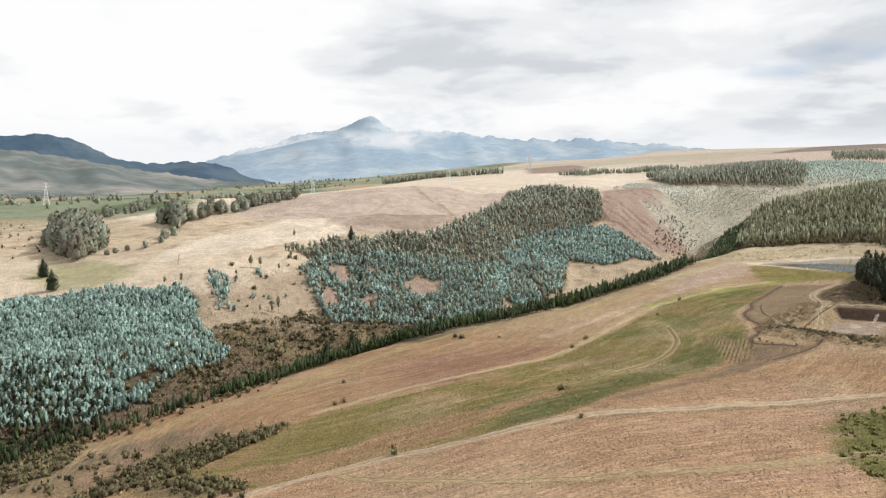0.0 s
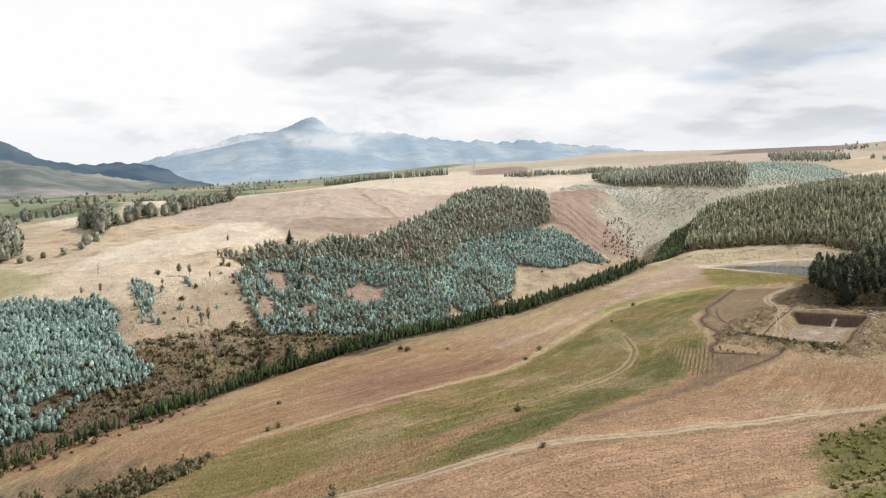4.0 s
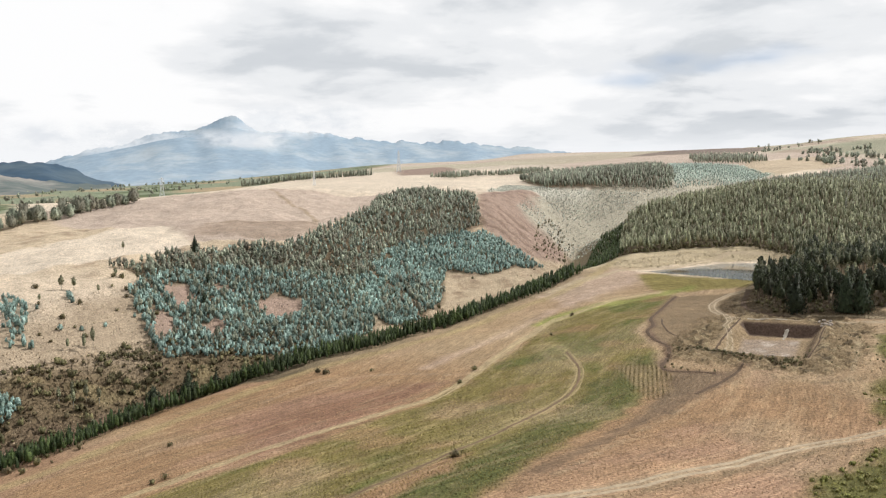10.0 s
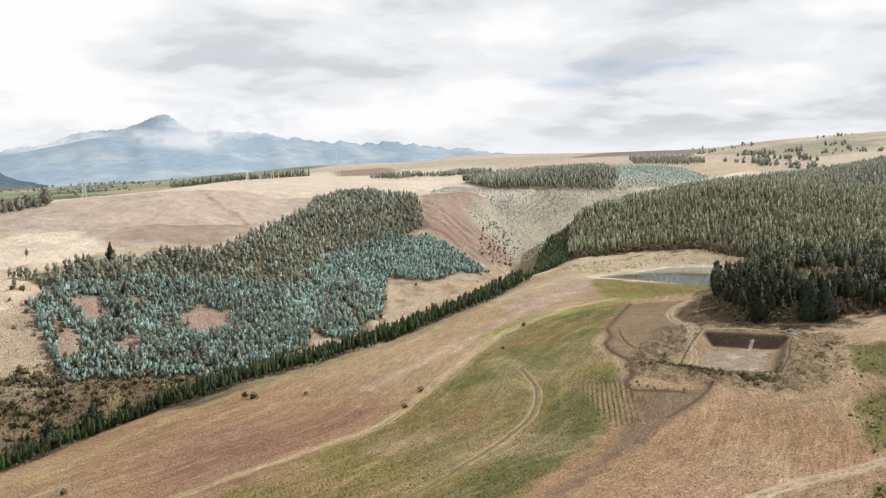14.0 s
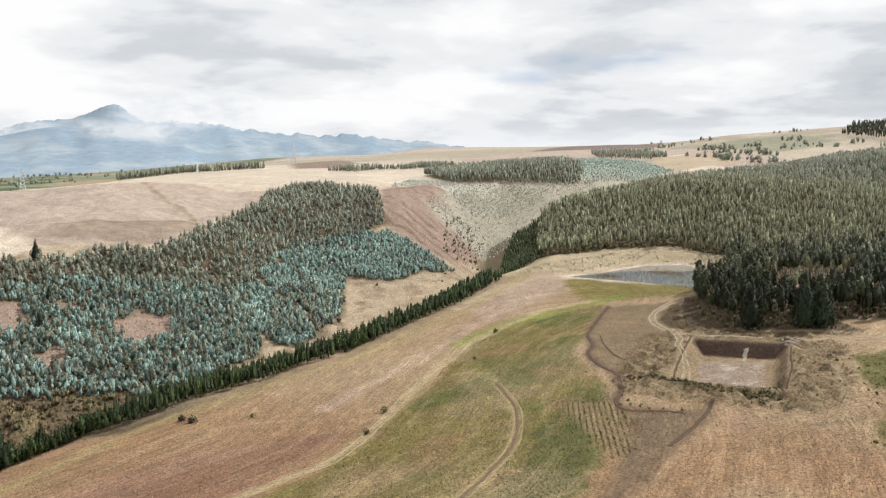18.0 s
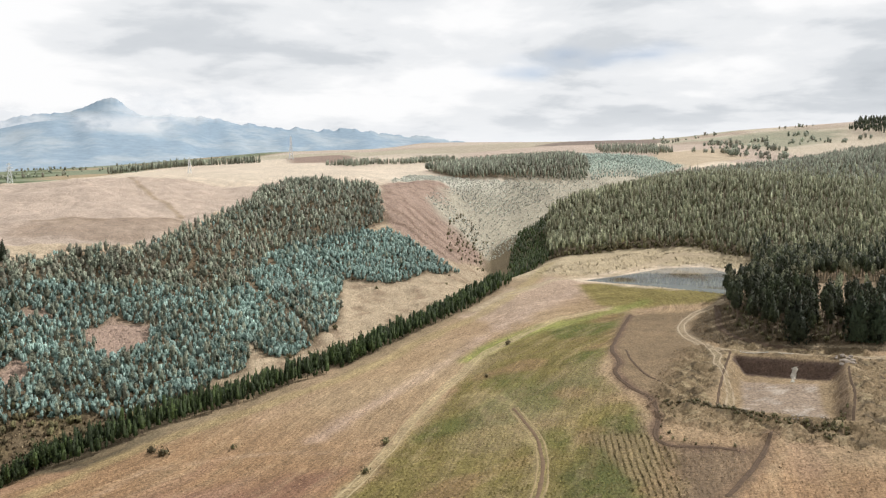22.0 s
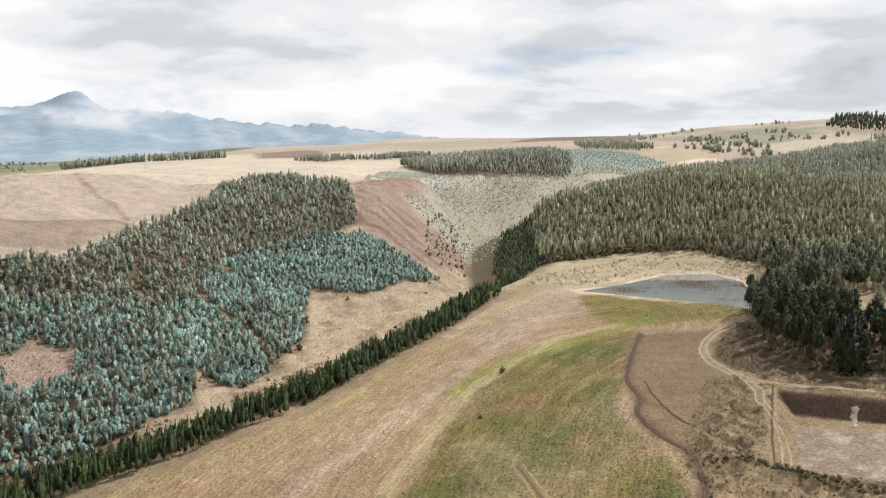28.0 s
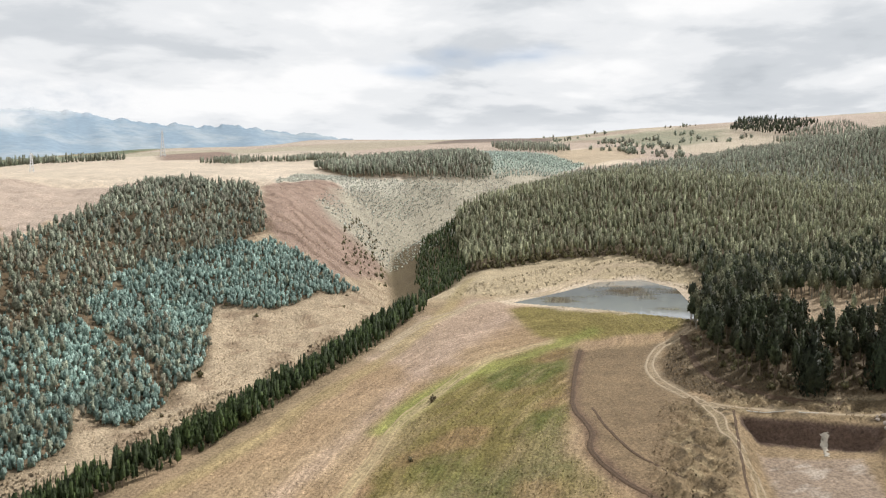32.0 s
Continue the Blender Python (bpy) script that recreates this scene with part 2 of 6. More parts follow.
def grid_faces(nx, ny):
    i, j = np.meshgrid(np.arange(nx - 1), np.arange(ny - 1), indexing="ij")
    a = (i * ny + j).ravel()
    return np.stack([a, a + ny, a + ny + 1, a + 1], 1)

# ---- materials ----
def mat(name, rough=0.9, spec=0.2):
    m = bpy.data.materials.new(name)
    m.use_nodes = True
    b = m.node_tree.nodes["Principled BSDF"]
    b.inputs["Roughness"].default_value = rough
    b.inputs["Specular IOR Level"].default_value = spec
    return m, m.node_tree, b


def tex_noise(nt, scale, detail=4, rough=0.6, vec=None):
    t = nt.nodes.new("ShaderNodeTexNoise")
    t.inputs["Scale"].default_value, t.inputs["Detail"].default_value, t.inputs["Roughness"].default_value = scale, detail, rough
    if vec is None:
        g = nt.nodes.new("ShaderNodeNewGeometry")
        vec = g.outputs["Position"]
    nt.links.new(vec, t.inputs["Vector"])
    return t.outputs[0]


def remap(nt, value, a, b, c, d):
    r = nt.nodes.new("ShaderNodeMapRange")
    for k, v in zip(("From Min", "From Max", "To Min", "To Max"), (a, b, c, d)):
        r.inputs[k].default_value = v
    nt.links.new(value, r.inputs["Value"])
    return r.outputs[0]


def times(nt, colour, value):
    m = nt.nodes.new("ShaderNodeVectorMath")
    m.operation = "SCALE"
    nt.links.new(colour, m.inputs[0])
    nt.links.new(value, m.inputs["Scale"])
    return m.outputs[0]


def mixed(nt, fac, a, b):
    m = nt.nodes.new("ShaderNodeMix")
    m.data_type = "RGBA"
    for socket, v in ((m.inputs[0], fac), (m.inputs[6], a), (m.inputs[7], b)):
        if isinstance(v, (tuple, float, int)):
            socket.default_value = (*v, 1) if isinstance(v, tuple) else v
        else:
            nt.links.new(v, socket)
    return m.outputs[2]


def bump(nt, b, height, strength, dist):
    n = nt.nodes.new("ShaderNodeBump")
    n.inputs["Strength"].default_value, n.inputs["Distance"].default_value = strength, dist
    nt.links.new(height, n.inputs["Height"])
    nt.links.new(n.outputs[0], b.inputs["Normal"])


def land_material():
    m, nt, b = mat("land")
    col = nt.nodes.new("ShaderNodeAttribute")
    col.attribute_name = "cover"
    fine, mid, big = tex_noise(nt, 1.6, 6, 0.7), tex_noise(nt, 0.22, 5, 0.65), tex_noise(nt, 0.03, 4, 0.6)
    c = times(nt, col.outputs["Color"], remap(nt, fine, 0.28, 0.72, 0.42, 1.58))
    c = times(nt, c, remap(nt, mid, 0.25, 0.75, 0.80, 1.20))
    c = times(nt, c, remap(nt, big, 0.3, 0.7, 0.88, 1.12))
    # drill rows and wheel lines that follow the way the near fields were worked
    row, worked = nt.nodes.new("ShaderNodeAttribute"), nt.nodes.new("ShaderNodeAttribute")
    row.attribute_name, worked.attribute_name = "row", "worked"
    pos = nt.nodes.new("ShaderNodeSeparateXYZ")
    nt.links.new(nt.nodes.new("ShaderNodeNewGeometry").outputs["Position"], pos.inputs[0])
    way = nt.nodes.new("ShaderNodeCombineXYZ")
    nt.links.new(row.outputs["Fac"], way.inputs[0])
    nt.links.new(remap(nt, pos.outputs[1], 0, 1000, 0, 90), way.inputs[1])
    for scale, lo, hi in ((0.45, 0.84, 1.16), (1.5, 0.74, 1.28)):
        lines = times(nt, c, remap(nt, tex_noise(nt, scale, 4, 0.65, way.outputs[0]), 0.3, 0.7, lo, hi))
        c = mixed(nt, worked.outputs["Fac"], c, lines)
    # dry straw and dark earth in small specks
    rough = nt.nodes.new("ShaderNodeMath")
    rough.operation = "MULTIPLY"
    nt.links.new(remap(nt, tex_noise(nt, 0.9, 5, 0.75), 0.57, 0.67, 0.0, 0.28), rough.inputs[0])
    nt.links.new(remap(nt, worked.outputs["Fac"], 0.0, 1.0, 1.0, 0.0), rough.inputs[1])
    c = mixed(nt, rough.outputs[0], c, (0.13, 0.105, 0.06))
    nt.links.new(c, b.inputs["Base Color"])
    bump(nt, b, fine, 0.6, 0.5)
    return m


def leaf_material(name, dark, light, olive):
    """Foliage: two greens by clump, a third by tree."""
    m, nt, b = mat(name, 0.62, 0.25)
    geo = nt.nodes.new("ShaderNodeNewGeometry")
    c = mixed(nt, remap(nt, geo.outputs["Random Per Island"], 0.0, 1.0, 0.12, 0.88), dark, light)
    info = nt.nodes.new("ShaderNodeObjectInfo")
    at = nt.nodes.new("ShaderNodeAttribute")
    at.attribute_name = "tint"
    add = nt.nodes.new("ShaderNodeMath")
    add.operation = "ADD"
    nt.links.new(info.outputs["Random"], add.inputs[0])
    nt.links.new(at.outputs["Fac"], add.inputs[1])
    fr = nt.nodes.new("ShaderNodeMath")
    fr.operation = "FRACT"
    nt.links.new(add.outputs[0], fr.inputs[0])
    c = mixed(nt, remap(nt, fr.outputs[0], 0.35, 1.0, 0.0, 0.75), c, olive)
    c = times(nt, c, remap(nt, tex_noise(nt, 0.035, 3, 0.5), 0.3, 0.7, 0.78, 1.22))
    c = times(nt, c, remap(nt, fr.outputs[0], 0.0, 1.0, 1.25, 0.72))
    leafy = tex_noise(nt, 1.7, 4, 0.75)
    c = times(nt, c, remap(nt, leafy, 0.36, 0.64, 0.55, 1.45))
    nt.links.new(c, b.inputs["Base Color"])
    bump(nt, b, leafy, 0.7, 0.5)
    return m


def stalk_material(name, dark, light, other):
    """Straw, stubble and crop: a tone for each tuft, tinted by the soil and growth of its spot."""
    m, nt, b = mat(name, 0.85, 0.1)
    tuft = nt.nodes.new("ShaderNodeNewGeometry").outputs["Random Per Island"]
    c = mixed(nt, tuft, dark, light)
    c = mixed(nt, remap(nt, tex_noise(nt, 0.12, 4, 0.6), 0.42, 0.6, 0.0, 0.8), c, other)
    spot = nt.nodes.new("ShaderNodeAttribute")
    spot.attribute_name = "cover"
    c = mixed(nt, 0.65, c, times(nt, spot.outputs["Color"], remap(nt, tuft, 0.0, 1.0, 0.6, 1.6)))
    nt.links.new(c, b.inputs["Base Color"])
    return m


def plain_material(name, colour, rough=0.85, spread=0.25, scale=3.0, metal=0.0):
    m, nt, b = mat(name, rough)
    rgb = nt.nodes.new("ShaderNodeRGB")
    rgb.outputs[0].default_value = (*colour, 1)
    v = tex_noise(nt, scale, 5, 0.65)
    nt.links.new(times(nt, rgb.outputs[0], remap(nt, v, 0.25, 0.75, 1 - spread, 1 + spread)), b.inputs["Base Color"])
    b.inputs["Metallic"].default_value = metal
    bump(nt, b, v, 0.3, 0.05)
    return m


LAND = land_material()
TEAL = leaf_material("blue_gum_leaves", (0.11, 0.185, 0.16), (0.40, 0.535, 0.475), (0.225, 0.30, 0.24))
GUM = leaf_material("gum_leaves", (0.066, 0.078, 0.042), (0.395, 0.405, 0.248), (0.25, 0.225, 0.135))
GREY_GUM = leaf_material("grey_gum_leaves", (0.09, 0.105, 0.074), (0.34, 0.37, 0.275), (0.23, 0.22, 0.15))
PALE_GUM = leaf_material("pale_gum_leaves", (0.26, 0.345, 0.29), (0.50, 0.59, 0.52), (0.38, 0.43, 0.35))
# OLIVE_GUM leans grey-blue, since the far woods take their haze from it
OLIVE_GUM = leaf_material("olive_gum_leaves", (0.10, 0.12, 0.085), (0.40, 0.43, 0.32), (0.30, 0.265, 0.20))
PINE = leaf_material("pine_needles", (0.012, 0.024, 0.008), (0.082, 0.118, 0.034), (0.04, 0.058, 0.02))
# DARK_GUM: darker gum leaves, the stands' shade being part of the tone
DARK_GUM = leaf_material("dark_gum_leaves", (0.014, 0.021, 0.010), (0.075, 0.09, 0.042), (0.038, 0.042, 0.019))
FIR = leaf_material("dark_needles", (0.016, 0.026, 0.014), (0.06, 0.08, 0.04), (0.035, 0.045, 0.02))
SCRUB = leaf_material("scrub_leaves", (0.055, 0.053, 0.025), (0.21, 0.19, 0.088), (0.19, 0.14, 0.078))
PALE = leaf_material("pale_scrub_leaves", (0.46, 0.475, 0.40), (0.66, 0.68, 0.60), (0.56, 0.545, 0.465))
CROP_LEAF = leaf_material("crop_leaves", (0.085, 0.09, 0.022), (0.30, 0.30, 0.085), (0.26, 0.21, 0.075))
BARK = plain_material("bark", (0.20, 0.15, 0.11))
PALE_BARK = plain_material("pale_bark", (0.31, 0.29, 0.24))
TRACK = plain_material("track_earth", (0.40, 0.32, 0.22), spread=0.3, scale=0.8)
GRASS_TRACK = plain_material("worn_grass", (0.31, 0.24, 0.125), spread=0.35, scale=0.8)
STEEL = plain_material("pale_painted_steel", (0.80, 0.81, 0.82), 0.5, 0.06, 1.0)
DARK_RUT = plain_material("dark_rut_earth", (0.17, 0.115, 0.07), spread=0.35, scale=1.0)
RUT = plain_material("pale_rut", (0.37, 0.295, 0.17), spread=0.3, scale=0.8)

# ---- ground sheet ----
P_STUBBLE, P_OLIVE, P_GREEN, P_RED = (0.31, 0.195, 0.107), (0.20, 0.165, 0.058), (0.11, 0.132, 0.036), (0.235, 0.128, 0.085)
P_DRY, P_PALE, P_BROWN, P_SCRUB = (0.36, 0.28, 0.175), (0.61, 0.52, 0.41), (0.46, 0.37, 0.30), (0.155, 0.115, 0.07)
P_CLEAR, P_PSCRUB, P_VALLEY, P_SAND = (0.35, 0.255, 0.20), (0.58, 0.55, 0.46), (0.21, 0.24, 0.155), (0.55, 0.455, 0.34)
# P_FLOOR: litter brown, dark enough to hold the shade under the trees
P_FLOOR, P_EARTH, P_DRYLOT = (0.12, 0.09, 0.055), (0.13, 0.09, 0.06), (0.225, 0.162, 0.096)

TEAL_LEFT = [(-262, 240), (-246, 266), (-224, 282), (-192, 294), (-179, 286), (-172, 273), (-160, 262), (-149, 258), (-148, 250), (-155, 240), (-160, 229), (-162, 220), (-167, 211), (-173, 203), (-182, 195), (-190, 186), (-230, 150), (-330, 170)]
TEAL_STRIP = [(-193, 316), (-184, 316), (-161, 284), (-167, 280)]
DARK_TOP = [(-173, 361), (-166, 383), (-142, 424), (-116, 448), (-102, 494), (-88, 600), (-79, 621), (-20, 606), (-13, 540), (-38, 505), (-68, 483), (-72, 429), (-92, 419), (-133, 398), (-156, 366)]
MIXED = [(-155, 342), (-157, 369), (-134, 400), (-93, 421), (-73, 432), (-58, 371), (-84, 330), (-105, 321), (-125, 305)]
TEAL_MID = [(-78, 450), (-60, 499), (-11, 531), (2, 525), (25, 507), (-14, 470), (-33, 472), (-33, 425), (-40, 400), (-50, 382), (-66, 396)]
BARE = ([(-114, 370), (-108, 388), (-95, 388), (-92, 373), (-101, 361)], [(-150, 358), (-142, 370), (-131, 352), (-136, 343)], [(-134, 374), (-128, 382), (-122, 376), (-128, 369)], [(-125, 337), (-120, 347), (-113, 341), (-118, 332)], [(-143, 332), (-136, 337), (-128, 326), (-131, 313)])
RED_SLOPE = [(-17, 629), (17, 721), (43, 693), (52, 675), (63, 668), (40, 557), (19, 519), (-9, 535), (-16, 546)]
PALE_SLOPE = [(7, 775), (46, 735), (104, 762), (172, 804), (142, 782), (114, 747), (87, 719), (57, 686), (43, 693), (17, 721), (-10, 660)]
HUMP = [(23, 831), (60, 872), (110, 930), (165, 965), (190, 905), (190, 862), (176, 812), (104, 766), (42, 732)]
PALE_TEAL = [(180, 815), (186, 880), (200, 970), (250, 1150), (330, 1085), (330, 965), (262, 885), (222, 858)]
FOREST = [(68, 486), (75, 525), (84, 577), (105, 653), (145, 723), (195, 780), (225, 815), (258, 843), (300, 846), (345, 866), (420, 930), (500, 1010), (620, 1085), (850, 1085), (420, 610), (190, 335), (160, 352), (136, 344), (110, 378), (152, 440), (164, 478), (148, 503), (112, 501), (82, 484)]
CLUMP = [(112, 386), (101, 362), (95, 342), (97, 330), (106, 322), (125, 320), (150, 316), (200, 330), (170, 356), (136, 348)]
CLEARING = [(128, 350), (140, 347), (156, 355), (176, 377), (162, 398), (143, 395), (130, 367)]
GREEN_BAND = [(-112, 140), (-97, 158), (-91, 183), (-85, 197), (-74, 206), (-59, 212), (-44, 231), (-28, 244), (-17, 270), (-2, 301), (15, 350), (41, 375), (70, 386), (74, 383), (45, 316), (46, 286), (42, 268), (34, 247), (24, 229), (14, 208), (1, 185), (-9, 167), (-24, 154), (-46, 146), (-62, 138), (-84, 128)]
PINK_STRIP = [(-88, 146), (-62, 161), (-47, 176), (-31, 182), (-12, 196), (-16, 184), (-27, 172), (-34, 158), (-46, 149), (-62, 141), (-80, 136)]
RED_PATCH = [(-81, 247), (-68, 262), (-49, 269), (-22, 270), (-30, 250), (-50, 222), (-62, 216), (-74, 238)]
RED_STRIP = [(-7, 338), (5, 354), (26, 386), (47, 418), (66, 419), (60, 399), (36, 385), (18, 359), (4, 334)]
DAM = [(64, 421), (86, 420), (118, 389), (104, 380), (80, 388), (68, 395)]
LOT = [(73, 378), (100, 374), (82, 350), (82, 325), (60, 284), (48, 282), (48, 313), (54, 336), (59, 349)]
WEDGE = [(45, 283), (44, 267), (57, 262), (64, 262), (52, 247), (29, 220), (12, 196), (26, 216), (40, 252)]
CORNER = [(40, 146), (44, 164), (45, 173), (52, 182), (60, 190), (68, 197), (78, 204), (110, 190), (150, 160), (60, 90)]
RIDGE_FIELD = [(-106, 497), (-88, 600), (-70, 640), (-170, 640), (-330, 560), (-260, 470), (-170, 430), (-116, 452)]
SCRUB_GULLY = [(-124, 140), (-122, 152), (-119, 165), (-110, 172), (-102, 177), (-99, 184), (-91, 188), (-91, 180), (-95, 171), (-99, 160), (-104, 150), (-112, 142)]
GULLY_BANK = [(-151, 148), (-160, 160), (-148, 166), (-131, 174), (-110, 183), (-95, 188), (-100, 176), (-112, 164), (-121, 143)]
GULLY_HEAD = [(-110, 146), (-96, 147), (-82, 140), (-72, 132), (-71, 127), (-92, 133)]
DARK_CROP = [(-27, 157), (-25, 168), (-14, 188), (-6, 200), (9, 229), (22, 256), (37, 286), (44, 276), (35, 249), (25, 232), (14, 211), (0, 187), (-10, 166), (-19, 158)]
CROP_EDGE = [(77, 213), (80, 222), (87, 238), (94, 244), (103, 250), (130, 246), (130, 222)]
CANAL_BANK = [(114, 391), (106, 380), (96, 371), (88, 360), (84, 350), (82, 338), (84, 326), (90, 319), (98, 313), (108, 309), (130, 304), (130, 322), (104, 330), (98, 345), (104, 365)]
DARK_FOOT = [(-205, 215), (-176, 201), (-160, 190), (-152, 180), (-150, 168), (-160, 148), (-200, 130), (-250, 150)]
PALE_FIELDS = ([(-373, 482), (-385, 536), (-386, 564), (-330, 486), (-337, 462)], [(-507, 810), (-540, 960), (-470, 860), (-297, 556), (-331, 541)], [(458, 1300), (470, 1244), (409, 1006), (333, 921), (300, 985)])
GROVE = [(-342, 382), (-315, 360), (-293, 350), (-287, 362), (-335, 422), (-380, 463), (-385, 441), (-374, 421)]

GREEN_TIP = [(12, 342), (26, 362), (41, 374), (70, 388), (84, 394)]
MAIN_TRACK = [(110, 224), (78, 209), (57, 202), (30, 182), (11, 169), (-5, 163), (-14, 160), (-23, 154), (-34, 149), (-46, 145), (-56, 140), (-65, 135), (-76, 124), (-84, 112)]
LOWER_TRACK = [(75, 172), (51, 155), (40, 147), (30, 138), (21, 132), (10, 126), (-4, 122), (-23, 123), (-43, 130), (-55, 136)]
LOOP_TRACK = [(116, 388), (111, 381), (94, 371), (85, 360), (81, 350), (80, 336), (81, 326), (86, 319), (94, 312), (106, 306), (125, 300), (160, 292)]
PIT_TRACK = [(80, 326), (78, 318), (74, 310), (73, 302), (70, 293), (65, 285), (62, 280)]
FIELD_TRACK = [(70, 391), (50, 385), (30, 364), (16, 345), (4, 322), (-6, 300), (-12, 282), (-17, 267), (-25, 252), (-41, 238), (-62, 222), (-88, 200)]
HOOK_TRACK = [(8, 312), (16, 309), (18, 298), (19, 283), (19, 270), (15, 252), (9, 239), (2, 225), (-4, 215), (-12, 203), (-22, 190), (-34, 177)]
RED_LINE = [(-12, 284), (-18, 279), (-31, 283), (-46, 284), (-64, 279), (-76, 262)]
FORK_TRACK = [(12, 326), (10, 306), (11, 295), (16, 281), (18, 272)]
FAINT_ARC = [(-30, 305), (-24, 299), (-12, 290)]
FIELD_ARC = [(69, 258), (74, 251), (79, 246), (88, 246), (97, 249), (112, 256)]
PIT_LANE = [(86, 246), (95, 262), (104, 279)]
SAND_ROAD = [(100, 321), (114, 315), (127, 306), (145, 297)]
RIGHT_CROP = [(104, 254), (103, 262), (106, 272), (113, 284), (130, 288), (150, 270), (125, 250)]
ROW_CROP = [(30, 277), (39, 275), (44, 268), (43, 258), (38, 243), (33, 239), (31, 255)]
FAINT_LINE = [(-10, 252), (-19, 232), (-30, 209), (-40, 196), (-56, 182)]
LOT_TRACK = [(58, 336), (55, 320), (55, 308), (58, 297)]
SHORE_TRACK = [(20, 398), (34, 414), (48, 424), (63, 433), (88, 446), (110, 470), (132, 489), (156, 487)]
DITCH = [(74, 380), (66, 364), (59, 349), (54, 336), (52, 323), (48, 313), (48, 301), (50, 292), (48, 282), (44, 273), (44, 267), (49, 264), (57, 261)]
DIAGONAL = [(67, 268), (60, 258), (52, 249), (45, 242), (29, 222), (10, 192), (0, 178)]
CANAL = [(104, 376), (98, 362), (93.5, 351), (91.5, 341), (92.5, 332), (96, 325), (100, 319), (105, 315.5)]
RIDGE_LINE = [(-200, 690), (-178, 620), (-160, 582), (-142, 552), (-117, 511)]
RIDGE_CUT = [(-174, 478), (-150, 489), (-132, 494), (-114, 499)]
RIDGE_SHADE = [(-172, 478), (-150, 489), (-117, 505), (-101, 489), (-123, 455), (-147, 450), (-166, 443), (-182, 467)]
PALE_RIDGE = [(-242, 385), (-230, 416), (-218, 452), (-193, 468), (-159, 420), (-175, 385), (-200, 345), (-240, 330)]
GREEN_PASTURE = [(-300, 318), (-296, 346), (-237, 326), (-226, 298), (-250, 286), (-270, 291)]
WORN = [(MAIN_TRACK, 2.4, (0.36, 0.28, 0.18), 0.75), (LOWER_TRACK, 2.0, (0.33, 0.26, 0.15), 0.7), (LOOP_TRACK, 2.2, (0.33, 0.26, 0.17), 0.8), (PIT_TRACK, 1.8, (0.30, 0.24, 0.15), 0.7),
        (FIELD_TRACK, 1.9, (0.40, 0.32, 0.185), 0.85), (HOOK_TRACK, 2.3, (0.29, 0.235, 0.115), 0.6), (HOOK_TRACK, 0.9, (0.16, 0.11, 0.07), 0.75), (FORK_TRACK, 1.0, (0.27, 0.205, 0.11), 0.6), (FAINT_ARC, 0.9, (0.25, 0.175, 0.105), 0.6), (FIELD_ARC, 1.4, (0.25, 0.185, 0.11), 0.8), (PIT_LANE, 1.2, (0.38, 0.30, 0.19), 0.7), (SAND_ROAD, 2.4, (0.40, 0.32, 0.21), 0.7), (RED_LINE, 1.2, (0.40, 0.29, 0.19), 0.7), (FAINT_LINE, 1.0, (0.32, 0.25, 0.12), 0.7),
        # CANAL's near-black line puts the channel's shaded depth into the cover
        (SHORE_TRACK, 2.4, (0.46, 0.37, 0.25), 0.8), (DITCH, 2.2, (0.15, 0.097, 0.066), 0.85), (DIAGONAL, 2.6, (0.19, 0.128, 0.078), 0.8), ([(x + 2.9, y - 1.9) for x, y in DIAGONAL], 1.0, (0.37, 0.285, 0.18), 0.7), (CANAL, 1.3, (0.08, 0.06, 0.042), 0.9), ([(x - 2.4, y - 1.2) for x, y in CANAL], 1.2, (0.33, 0.26, 0.165), 0.8),
        (RIDGE_LINE, 2.2, (0.30, 0.23, 0.15), 0.9), (RIDGE_CUT, 2.4, (0.26, 0.195, 0.135), 0.8), ([(x + 1.9, y - 2.6) for x, y in MAIN_TRACK[:7]], 1.5, (0.19, 0.145, 0.085), 0.75), ([(x + 3.6, y - 5.2) for x, y in MAIN_TRACK[:7]], 1.0, (0.22, 0.15, 0.095), 0.6),
        ([(x + 1.6, y - 2.2) for x, y in LOWER_TRACK[:8]], 1.2, (0.20, 0.16, 0.085), 0.7)]


